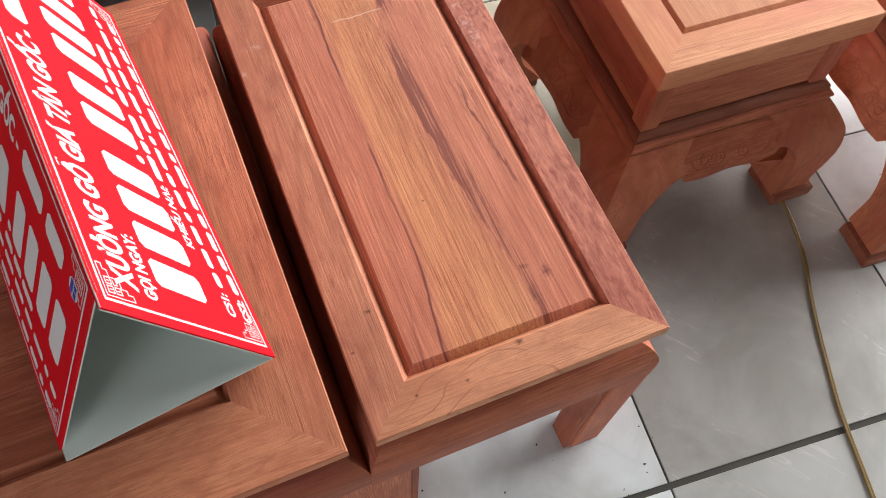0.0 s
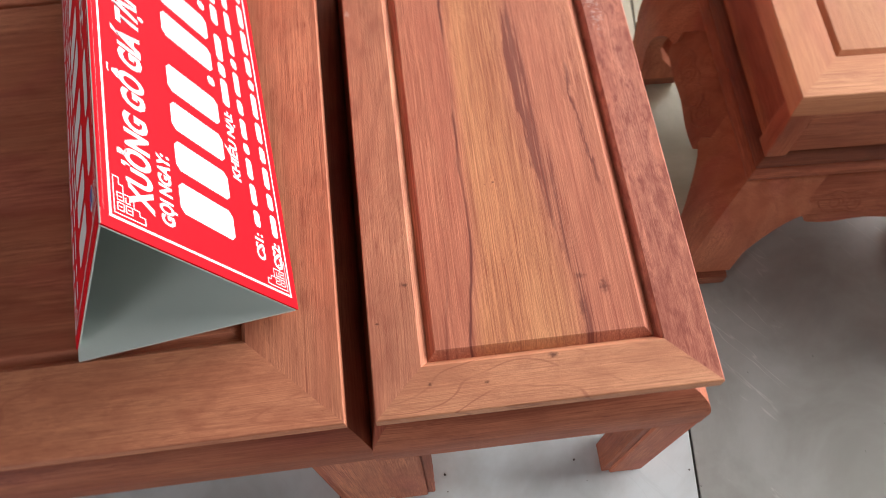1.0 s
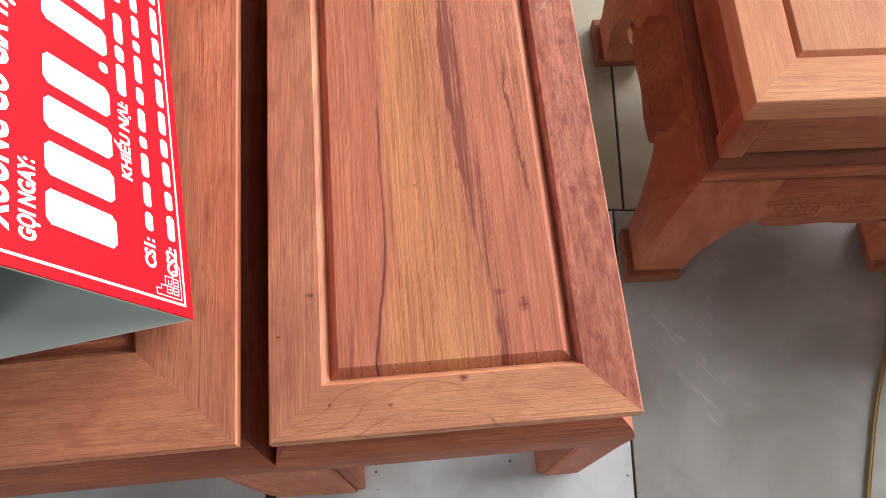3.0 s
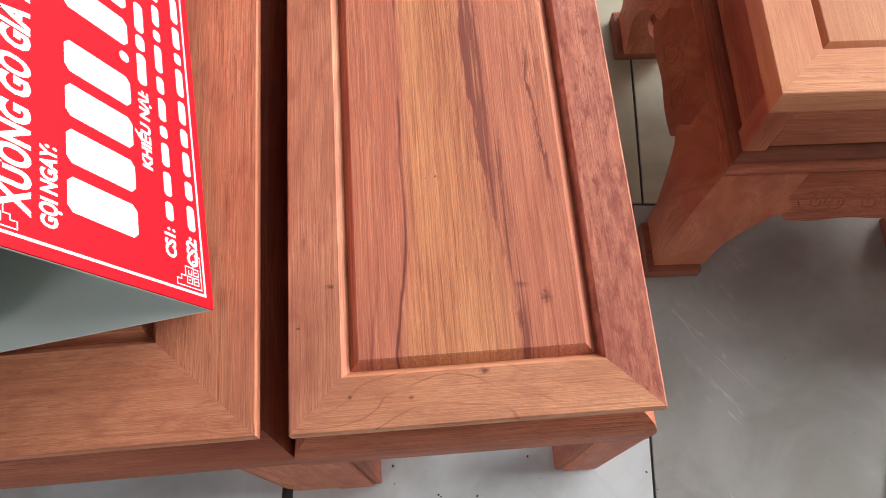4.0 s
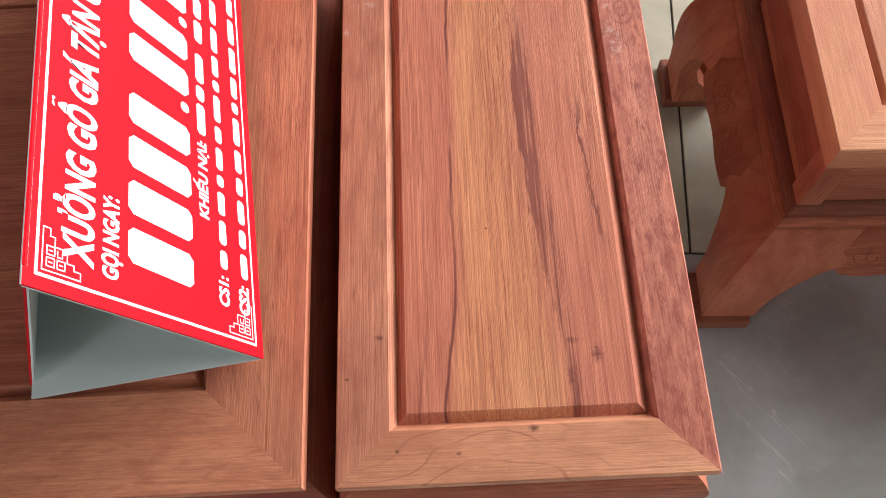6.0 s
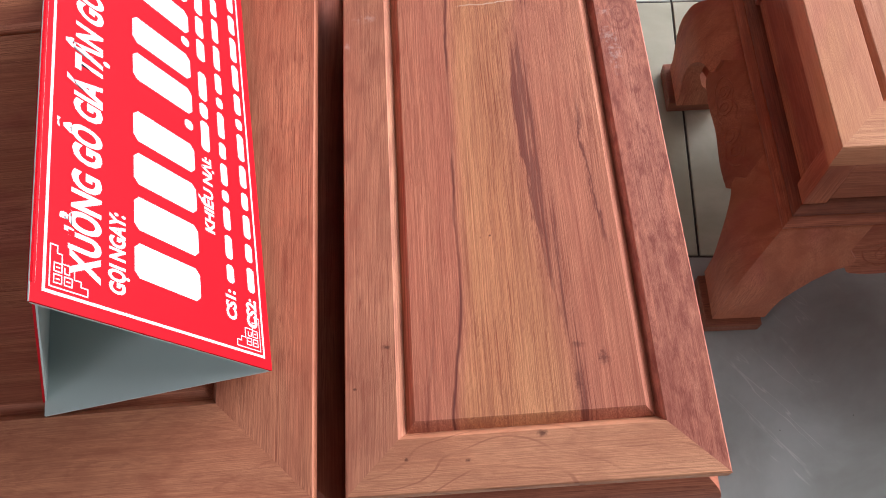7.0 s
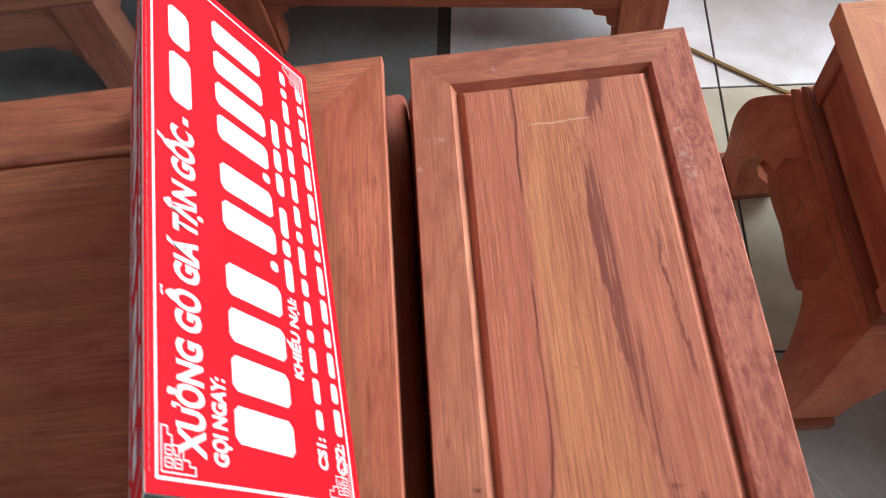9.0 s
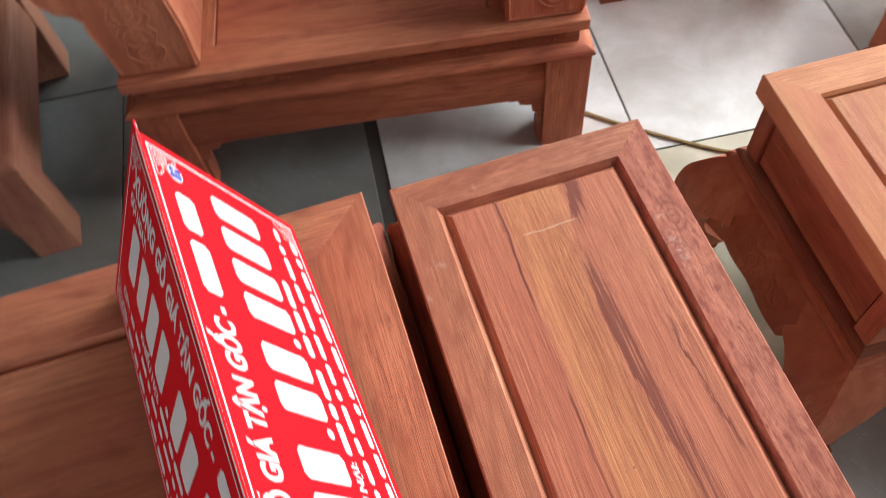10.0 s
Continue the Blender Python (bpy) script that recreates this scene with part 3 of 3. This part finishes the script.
def side_table(m, label, group=""):
    """A square side table: framed top, panelled box, stepped moulding, swelling apron and kneeling legs on plinth blocks."""
    hx, hy, z = 0.205, 0.2135, 0.50
    t = thing("side_table", m, label, "side table", group)
    panel_top(t, hx, hy, z, 0.068, {"W": GOLD["y"], "E": GOLD["y"], "S": GOLD["x"], "N": GOLD["x"]}, GOLD["y"], 0.044)
    # box of stiles, rails and sunk panels
    bx, by, z0, z1 = hx - 0.014, hy - 0.014, 0.322, z - 0.044
    part("box_core", box(-bx + 0.012, bx - 0.012, -by + 0.012, by - 0.012, z0, z1), RED["z"], t)
    for sx in (-1, 1):
        for sy in (-1, 1):
            ax, cx = sorted((sx * bx, sx * (bx - 0.035)))
            ay, cy = sorted((sy * by, sy * (by - 0.035)))
            part("stile", box(ax, cx, ay, cy, z0, z1, 0.003), WOOD["z"] if sy < 0 else RED["z"], t)
    for s in (-1, 1):
        a, b = sorted((s * by, s * (by - 0.012)))
        part("box_rail", box(-bx + 0.035, bx - 0.035, a, b, z1 - 0.014, z1, 0.002), WOOD["x"], t)
        part("side_panel", prism([(-bx + 0.037, z0 + 0.004), (bx - 0.037, z0 + 0.004), (bx - 0.037, z1 - 0.016), (-bx + 0.037, z1 - 0.016)], "y", s * (by - 0.014), s * (by - 0.005), 0.002), WOOD["x"], t)
        a, b = sorted((s * bx, s * (bx - 0.012)))
        part("box_rail", box(a, b, -by + 0.035, by - 0.035, z1 - 0.014, z1, 0.002), RED["y"], t)
        part("side_panel", prism([(-by + 0.037, z0 + 0.004), (by - 0.037, z0 + 0.004), (by - 0.037, z1 - 0.016), (-by + 0.037, z1 - 0.016)], "x", s * (bx - 0.014), s * (bx - 0.005), 0.002), RED["y"], t)
    # stepped moulding
    for o, za, zb in ((0.000, 0.306, 0.322), (0.010, 0.286, 0.306)):
        for side, a in zip("WESN", "yyxx"):
            shaded(part("moulding", bulge_rail(side, hx - 0.004 + o, hy - 0.004 + o, za, zb, 0.007, 0.05), SHADE_WOOD[a] if o == 0 else RED[a], t)).data.set_sharp_from_angle(angle=radians(40))
    # kneeling legs
    for sx in (-1, 1):
        for sy in (-1, 1):
            rings = []
            for w, o, s in LEG_LEVELS:
                ex, ey = hx + o, hy + o
                k = 0.030 if w > 0.10 else 0.030 + (s - 0.032) * (0.10 - w) / 0.07
                pts = [(ex, ey), (ex, ey - s), (ex - k, ey - s), (ex - k, ey - k), (ex - s, ey - k), (ex - s, ey)]
                rings.append([(sx * p, sy * q, w) for p, q in pts])
            shaded(part("leg", loft(rings), LEG, t)).data.set_sharp_from_angle(angle=radians(32))
            px, py = sx * (hx + 0.018), sy * (hy + 0.018)
            part("plinth", box(px - 0.048, px + 0.048, py - 0.048, py + 0.048, 0.0, 0.030, 0.003), SHADE_WOOD["x"], t)
    # swelling apron with a cusped lower edge, between the legs
    for side in "WESN":
        along, off = (hy, hx) if side in "WE" else (hx, hy)
        n = 56
        half = along - 0.040
        fr, bk = [], []
        for i in range(n + 1):
            q = -half + 2 * half * i / n
            gap = along + 0.048 - abs(q)
            f = min(1.0, max(0.0, (gap - 0.138) / 0.020))
            low = 0.229 - 0.024 * f * f * (3 - 2 * f) + 0.003 * math.cos(9.0 * q / half)
            cf, cb = [], []
            for k in range(6):
                w = 0.288 + (low - 0.288) * k / 5
                o = np.interp(-w, [-r[0] for r in LEG_LEVELS], [r[1] for r in LEG_LEVELS]) - 0.004
                cf.append((q, off + o, w))
                cb.append((q, off + o - 0.022, w))
            fr.append(cf)
            bk.append(cb)
        rings = [a + b[::-1] for a, b in zip(fr, bk)]
        turn = {"N": 0, "W": 90, "S": 180, "E": 270}[side]
        rot = Matrix.Rotation(radians(turn), 3, "Z")
        ap = shaded(part("apron", loft([[rot @ Vector(p) for p in r] for r in rings]), LEG if side in "WE" else RED["x"], t))
        ap.data.set_sharp_from_angle(angle=radians(40))

        def place(q, w, off=off, rot=rot):
            zz = 0.238 + w
            o = np.interp(-zz, [-r[0] for r in LEG_LEVELS], [r[1] for r in LEG_LEVELS]) - 0.004
            return rot @ Vector((q, off + o - 0.0004, zz))
        part("carving", carved_scrolls(0.17, 0.040, place, 0.0015), ap.data.materials[0], ap)
    return t


TABLES = "rosewood side tables"
side_tab = side_table(pose(0.822, 0.581, 0, 0, 0, -2.2), "pale-topped rosewood side table with carved apron and kneeling legs", TABLES)
tagged(copy_thing(side_tab, pose(1.378, 0.352, 0, 0, 0, -5)), "rosewood side table with kneeling legs beside the cable")
# These two copies stand in for furniture of which only a foot is known.
tagged(copy_thing(side_tab, pose(1.02, 1.775, 0, 0, 0, -8)), "side table copy standing in for other furniture behind the armchair")
tagged(copy_thing(side_tab, pose(1.52, 1.28, 0, 0, 0, -10)), "side table copy standing in for other furniture by white tiles")


# ---- armchair and bench ----
def box_seat(name, m, wide, deep, seat, label, category, woods):
    """A low box-armed seat: panelled seat board, beaded waist, lipped apron, bracketed legs, carved arm boxes, plain back."""
    W, R, D = woods
    t = thing(name, m, label, category)
    hx = wide / 2
    part("seat_board", box(-hx, hx, 0.0, 0.075, seat - 0.026, seat, 0.004), W["x"], t)
    part("seat_board", box(-hx, hx, deep - 0.075, deep, seat - 0.026, seat, 0.004), W["x"], t)
    for s in (-1, 1):
        a, b = sorted((s * hx, s * (hx - 0.19)))
        part("seat_board", box(a, b, 0.075, deep - 0.075, seat - 0.026, seat, 0.003), W["y"], t)
    part("seat_panel", box(-hx + 0.192, hx - 0.192, 0.077, deep - 0.077, seat - 0.024, seat - 0.004, 0.003), W["x"], t)
    zw = seat - 0.026
    part("waist", box(-hx + 0.016, hx - 0.016, 0.016, deep - 0.016, zw - 0.042, zw), D["x"], t)
    n = int(wide / 0.07)
    bead = None
    for i in range(n):
        x = -hx + 0.04 + (wide - 0.08) * (i + 0.5) / n
        if bead is None:
            ob = part("waist_scroll", carved_scrolls(0.060, 0.022, lambda q, w: Vector((q, 0.0157, zw - 0.021 + w)), 0.0013), R["x"], t)
            bead = ob.data
        else:
            ob = new("waist_scroll", bead)
            ob.parent = t
        ob.location.x = x
    za = zw - 0.042
    for side, a in zip("SNWE", "xxyy"):
        for z0, z1, grow, out, mat in ((za - 0.020, za, 0.010, 0.010, R), (za - 0.132, za - 0.020, 0.006, 0.006, R)):
            bm = bulge_rail(side, hx + grow, deep / 2 + grow, z0, z1, out, 0.045)
            bmesh.ops.translate(bm, verts=bm.verts, vec=(0, deep / 2, 0))
            shaded(part("lip" if grow > 0.008 else "apron", bm, mat[a], t)).data.set_sharp_from_angle(angle=radians(40))
    for sx in (-1, 1):
        for y in (-0.009, deep - 0.076):
            a, b = sorted((sx * (hx + 0.009), sx * (hx - 0.086)))
            lg = part("leg", box(a, b, y, y + 0.085, 0.0, za - 0.022, 0.003), R["z"], t)
            ia = sx * (hx - 0.086)
            prof = [(0, 0), (0, -0.085), (-0.010, -0.085), (-0.012, -0.055), (-0.022, -0.048), (-0.026, -0.026), (-0.05, -0.022), (-0.056, -0.008), (-0.075, -0.008), (-0.08, 0.0)]
            part("bracket", prism([(ia + sx * p, za - 0.131 + q) for p, q in prof], "y", y + 0.010, y + 0.030), R["x"], lg)
            part("bead", box(min(ia, ia - sx * 0.007), max(ia, ia - sx * 0.007), y + 0.012, y + 0.06, 0.0, za - 0.19, 0.002), R["z"], lg)
    # arm boxes: scrolled front, plain inner side
    for s in (-1, 1):
        outline = [(-0.01, 0), (-0.165, 0), (-0.165, 0.10), (-0.150, 0.25), (0.03, 0.27), (0.055, 0.255), (0.068, 0.225), (0.065, 0.195), (0.045, 0.172), (0.02, 0.165), (0.004, 0.145), (0.006, 0.11), (0.0, 0.08)]
        arm = part("arm_box", prism([(s * (hx + p), seat + q) for p, q in outline], "y", 0.022, deep - 0.06, 0.004), W["z"], t)
        cx = s * (hx - 0.075)

        def place(q, w, cx=cx):
            return Vector((cx + w, 0.0215, seat + 0.12 + q))
        part("carving", carved_scrolls(0.19, 0.085, place, 0.0020), W["z"], arm)
        rim = [(s * (hx + p * 0.93 - 0.005), 0.0215, seat + 0.008 + q * 0.94) for p, q in outline]
        part("edge_bead", tube(rim + rim[:1], 0.0026, 6), W["z"], arm)
    back = part("backrest", box(-hx + 0.17, hx - 0.17, deep - 0.05, deep - 0.02, seat, seat + 0.45, 0.006), W["x"], t)
    part("crest_rail", box(-hx + 0.12, hx - 0.12, deep - 0.058, deep - 0.012, seat + 0.45, seat + 0.52, 0.012), R["x"], back)
    return t


armchair = box_seat("armchair", pose(0.0315, 1.2255, 0, 0, 0, -9.7), 0.932, 0.62, 0.360,
                    "low rosewood armchair with carved box arms and beaded waist", "armchair", (WOOD, RED, SHADE_WOOD))
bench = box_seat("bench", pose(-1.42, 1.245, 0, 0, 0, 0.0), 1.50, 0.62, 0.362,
                 "long low rosewood bench with square legs beside the armchair", "bench", (DULL_SHADED, DULL_SHADED, DULL_SHADED))


# ---- red table sign ----
def letters(body, shear, bold):
    cu = bpy.data.curves.new("text", "FONT")
    cu.body, cu.size, cu.shear, cu.offset, cu.extrude, cu.resolution_u = body, 1.0, shear, bold, 0.0, 3
    ob = new("text", cu)
    bpy.context.view_layer.update()
    me = bpy.data.meshes.new_from_object(ob.evaluated_get(bpy.context.evaluated_depsgraph_get()))
    bpy.data.objects.remove(ob)
    bpy.data.curves.remove(cu)
    bm = bmesh.new()
    bm.from_mesh(me)
    bpy.data.meshes.remove(me)
    return bm


def text_mesh(body, x0, x1, y0, y1, shear, bold):
    """Lettering between two ends, its capitals standing from y0 to y1."""
    cap = letters("X", 0.0, bold)
    foot, top = min(v.co.y for v in cap.verts), max(v.co.y for v in cap.verts)
    cap.free()
    bm = letters(body, shear, bold)
    xs = [v.co.x for v in bm.verts]
    fx, fy = (x1 - x0) / (max(xs) - min(xs)), (y1 - y0) / (top - foot)
    for v in bm.verts:
        v.co = Vector((x0 + (v.co.x - min(xs)) * fx, y0 + (v.co.y - foot) * fy, PRINT))
    return bm


def bars(spans, y0, y1, shear, bm=None):
    """Slanted plain bars over spans along the line."""
    bm = bm or bmesh.new()
    k = shear * (y1 - y0)
    c = min(0.25 * (y1 - y0), 0.006)
    for a, b in spans:
        e = min(c, 0.3 * (b - a))
        pts = [(a + e, y0), (b - e, y0), (b + k * e / (y1 - y0), y0 + e), (b + k - k * e / (y1 - y0), y1 - e), (b + k - e, y1), (a + k + e, y1), (a + k - k * e / (y1 - y0), y1 - e), (a + k * e / (y1 - y0), y0 + e)]
        bm.faces.new([bm.verts.new((p, q, PRINT)) for p, q in pts])
    return bm


def words(rng, x0, x1, lengths, gap):
    total = sum(lengths) + gap * (len(lengths) - 1)
    k, out, x = (x1 - x0) / total, [], x0
    for n in lengths:
        out.append((x, x + n * k))
        x += (n + gap) * k
    return out


def strip(bm, x0, y0, x1, y1):
    bm.faces.new([bm.verts.new((p, q, PRINT)) for p, q in ((x0, y0), (x1, y0), (x1, y1), (x0, y1))])


def fret(bm, cx, cy, sx, sy, s=0.0034, w=0.0013):
    """A key-pattern corner ornament: a stair of strokes round three nested squares."""
    stair = [(0, 11), (2, 11), (2, 9), (3.4, 9), (3.4, 7), (6.6, 7), (6.6, 3.4), (9, 3.4), (9, 2), (11, 2), (11, 0)]
    strokes = list(zip(stair, stair[1:])) + [((0, 0), (0, 11)), ((0, 0), (11, 0))]
    for u, v in ((1.2, 1.2), (4.2, 1.2), (1.2, 4.2)):
        k = 2.2
        strokes += [((u, v), (u + k, v)), ((u + k, v), (u + k, v + k)), ((u + k, v + k), (u, v + k)), ((u, v + k), (u, v)), ((u + 1.1, v + 0.7), (u + 1.1, v + 1.5))]
    strokes += [((4.2, 4.2), (5.6, 4.2)), ((4.2, 4.2), (4.2, 5.6)), ((4.2, 5.6), (5.4, 5.6))]
    for (a, b), (c, d) in strokes:
        xa, xb = sorted((cx + sx * a * s, cx + sx * c * s))
        ya, yb = sorted((cy + sy * b * s, cy + sy * d * s))
        strip(bm, xa - w / 2, ya - w / 2, xb + w / 2, yb + w / 2)


PRINT = 0.0004
LONG, SLANT = 0.610, 0.302


def sign_face(parent, m, name, label):
    """One printed leaf of the sign. Local x runs along the line of print, y up to the ridge."""
    leaf = part(name, box(0, LONG, 0, SLANT, -0.0022, 0.0), RED_CARD, parent, label)
    leaf.matrix_basis = m

    def sub(n, bm, mat=WHITE_INK, lab=""):
        return part(n, bm, mat, leaf, lab)
    S = SLANT
    bm = bmesh.new()
    e, w = 0.011, 0.0030
    for x0, y0, x1, y1 in ((e, e, LONG - e, e + w), (e, S - e - w, LONG - e, S - e), (e, e + w, e + w, S - e - w), (LONG - e - w, e + w, LONG - e, S - e - w)):
        strip(bm, x0, y0, x1, y1)
    sub("border", bm)
    for cx, sx in ((0.0175, 1), (LONG - 0.0175, -1)):
        for cy, sy in ((0.0175, 1), (S - 0.0175, -1)):
            bm = bmesh.new()
            fret(bm, cx, cy, sx, sy)
            sub("corner_ornament", bm)
    sub("heading", text_mesh("XƯỞNG GỖ GIÁ TẬN GỐC -", 0.032, 0.388, 0.772 * S, 0.880 * S, 0.06, 0.042))
    sub("name_bar", bars([(0.402, 0.470), (0.484, 0.538)], 0.775 * S, 0.878 * S, 0.06))
    sub("call_line", text_mesh("GỌI NGAY:", 0.029, 0.110, 0.680 * S, 0.742 * S, 0.04, 0.045))
    # telephone number as plain bars
    spans = [(0.050 + 0.0500 * k, 0.086 + 0.0500 * k) for k in range(4)] + [(0.276 + 0.0485 * k, 0.311 + 0.0485 * k) for k in range(2)] + [(0.391 + 0.0475 * k, 0.425 + 0.0475 * k) for k in range(4)]
    bm = bars(spans, 0.357 * S, 0.645 * S, 0.03)
    bars([(0.255, 0.267), (0.372, 0.384)], 0.357 * S, 0.400 * S, 0.03, bm)
    sub("number_bar", bm)
    sub("complaint_line", text_mesh("KHIẾU NẠI:", 0.136, 0.231, 0.268 * S, 0.318 * S, 0.05, 0.045))
    bm = bars(words(None, 0.239, 0.348, (4, 2, 4), 0.5), 0.270 * S, 0.316 * S, 0.05)
    bars(words(None, 0.366, 0.478, (3, 3, 4), 0.5), 0.270 * S, 0.316 * S, 0.05, bm)
    sub("number_bar", bm)
    sub("branch_line", text_mesh("CS1:", 0.044, 0.078, 0.177 * S, 0.232 * S, 0.05, 0.045))
    sub("address_bar", bars(words(None, 0.086, 0.576, (3, 4, 4, 2, 4, 3, 5, 2, 4, 5, 5, 4, 5, 2, 3), 1.0), 0.179 * S, 0.218 * S, 0.05))
    sub("branch_line", text_mesh("CS2:", 0.042, 0.076, 0.066 * S, 0.124 * S, 0.05, 0.045))
    sub("address_bar", bars(words(None, 0.084, 0.568, (4, 3, 4, 3, 4, 5, 2, 4, 5, 5, 4, 4, 2, 3), 1.0), 0.066 * S, 0.106 * S, 0.05))
    # round emblem as plain shapes
    bm = bmesh.new()
    bmesh.ops.create_circle(bm, cap_ends=True, segments=24, radius=0.0125, matrix=Matrix.Translation((0.571, 0.835 * S, PRINT)))
    em = sub("emblem", bm, WHITE_INK)
    bm = bmesh.new()
    for x0, y0, x1, y1 in ((0.563, 0.805, 0.570, 0.865), (0.572, 0.805, 0.579, 0.835), (0.572, 0.842, 0.579, 0.865)):
        strip(bm, x0, y0 * S, x1, y1 * S)
    bmesh.ops.translate(bm, verts=bm.verts, vec=(0, 0, 0.0004))
    part("emblem_mark", bm, BLUE_INK, em)
    return leaf


RIDGE = Vector((-0.191, 0.123, 0.816)), Vector((-0.261, 0.725, 0.816))
RIGHT_FOOT = Vector((-0.0765, 0.137, 0.5405))
LEFT_FOOT = Vector((-0.334, 0.127, 0.5305))


def leaf_pose(origin, along, up):
    x = along.normalized()
    zz = x.cross(up).normalized()
    y = zz.cross(x)
    m = Matrix((x, y, zz)).transposed().to_4x4()
    m.translation = origin
    return m


axis = RIDGE[1] - RIDGE[0]
axis.z = 0
sign = thing("table_sign", Matrix.Identity(4), "red folded card sign with white print, standing on the coffee table", "sign")
up_r = RIDGE[0] - RIGHT_FOOT
SLANT = up_r.length
sign_face(sign, leaf_pose(RIGHT_FOOT, axis, up_r), "printed_leaf", "red leaf printed in white")
up_l = RIDGE[0] - LEFT_FOOT
SLANT = up_l.length
sign_face(sign, leaf_pose(LEFT_FOOT + axis, -axis, up_l), "printed_leaf", "red leaf printed in white")
# grey linings, base leaf and worn edges
n_r = leaf_pose(RIGHT_FOOT, axis, up_r)
lin = part("lining", box(0.0, LONG, 0.003, up_r.length - 0.004, -0.0040, -0.0024), GREY_CARD, sign, "grey card backing")
lin.matrix_basis = n_r
lin = part("lining", box(0.0, LONG, 0.003, up_l.length - 0.004, -0.0040, -0.0024), GREY_CARD, sign, "grey card backing")
lin.matrix_basis = leaf_pose(LEFT_FOOT + axis, -axis, up_l)
across = RIGHT_FOOT - LEFT_FOOT
base = part("base_leaf", box(0.0, LONG, 0.004, across.length - 0.004, -0.0015, 0.0015), GREY_CARD, sign, "grey card base")
base.matrix_basis = leaf_pose(RIGHT_FOOT, axis, -across)
ed = part("edge", tube(spline([RIDGE[0] + (RIDGE[1] - RIDGE[0]) * (k / 12) for k in range(13)], 1), 0.0008, 6), CARD_EDGE, sign, "worn fold of the card")


# ---- cable on the floor ----
def cable(points, r):
    bm = bmesh.new()
    for s in (-1, 1):
        tube([p + Vector((s * r * 0.8, s * r * 0.2, 0)) for p in spline(points, 8)], r, 8, bm)
    return shaded(part("cable", bm, CORD, None))


tagged(cable([(0.30, 1.62, 0.004), (0.44, 1.32, 0.004), (0.54, 1.202, 0.004), (0.622, 1.126, 0.004), (0.701, 1.058, 0.004), (0.768, 1.005, 0.004), (0.93, 0.89, 0.004), (1.06, 0.62, 0.004),
              (1.03, 0.40, 0.004), (1.012, 0.27, 0.004), (0.985, 0.171, 0.004), (0.928, 0.044, 0.004), (0.873, -0.099, 0.004), (0.851, -0.169, 0.004), (0.823, -0.283, 0.004), (0.74, -0.6, 0.004), (0.5, -1.4, 0.004)], 0.0028),
       "thin yellow-brown twin cable lying across the floor tiles", "cable")


# ---- floor tiles ----
def tile_mesh(w, d, mat):
    bm = loft([[(-w / 2 + o, -d / 2 + o, zz), (w / 2 - o, -d / 2 + o, zz), (w / 2 - o, d / 2 - o, zz), (-w / 2 + o, d / 2 - o, zz)] for o, zz in ((0, -0.0036), (0, -0.0010), (0.0010, 0.0))])
    me = bpy.data.meshes.new("tile")
    bmesh.ops.recalc_face_normals(bm, faces=bm.faces)
    bm.to_mesh(me)
    bm.free()
    me.materials.append(mat)
    return me


KNOWN = {(0, 0): GREY_TILE, (0, -1): LIT_GREY_TILE, (1, -1): LIT_GREY_TILE, (-1, 0): WHITE_TILE, (-1, -1): WHITE_TILE, (1, 0): WHITE_TILE, (0, 1): SHADED_BEIGE_TILE, (-1, 1): SHADED_BEIGE_TILE, (1, 1): WHITE_TILE,
         (0, 2): WHITE_TILE, (-1, 2): WHITE_TILE, (-2, 2): DARK_TILE, (-3, 2): DARK_TILE, (-2, 1): DARK_TILE, (-3, 1): DARK_TILE, (-2, 0): WHITE_TILE, (-2, 3): DARK_TILE, (-3, 3): DARK_TILE}
rng = random.Random(4)
cache = {}
for c in range(-10, 7):
    for r in range(-7, 9):
        # Tiles out of view lean to grey, which cuts the light they bounce.
        mat = KNOWN.get((c, r)) or rng.choice((WHITE_TILE, GREY_TILE, GREY_TILE, DARK_TILE))
        lo = 0.016 if c == -1 and r > 0 else 0.009 if c == -1 else 0.0022
        hi = 0.016 if c == -2 and r > 0 else 0.009 if c == -2 else 0.0022
        south = 0.006 if r == 0 else 0.0022
        north = 0.006 if r == -1 else 0.0022
        w, d = 0.6 - lo - hi, 0.6 - south - north
        key = (round(w, 4), round(d, 4), mat.name)
        if key not in cache:
            cache[key] = tile_mesh(w, d, mat)
        a = 0.6 * c + lo + w / 2 + (0.020 if r >= 1 else 0.0)
        b = 0.6 * r + south + d / 2 - (0.06 if c <= -2 else 0.0)
        at = ORIGIN @ Vector((a, b, 0))
        if X0 + 0.05 < at.x < X1 - 0.05 and Y0 + 0.05 < at.y < Y1 - 0.05:
            ob = new("tile", cache[key])
            ob.parent = floor
            ob.matrix_basis = ORIGIN @ Matrix.Translation((a, b, 0))


# ---- sawdust chips by the stool ----
rng = random.Random(11)
bm = bmesh.new()
for k in range(46):
    x, y = rng.uniform(-0.1, 0.52), rng.uniform(-0.34, 0.02)
    r, a, h = rng.uniform(0.0008, 0.0024), rng.uniform(0, 6.28), rng.uniform(0.0006, 0.0014)
    ring = [(x + r * w * math.cos(a + t), y + r * math.sin(a + t)) for t, w in ((0, 1.6), (1.3, 0.7), (2.6, 1.2), (3.9, 0.8), (5.2, 1.0))]
    loft([[(p, q, 0.0) for p, q in ring], [(x + (p - x) * 0.7, y + (q - y) * 0.7, h) for p, q in ring]], bm)
tagged(part("wood_chips", bm, DEBRIS, None), "small dark wood chips scattered on the white tiles", "wood chips", kind="stuff")
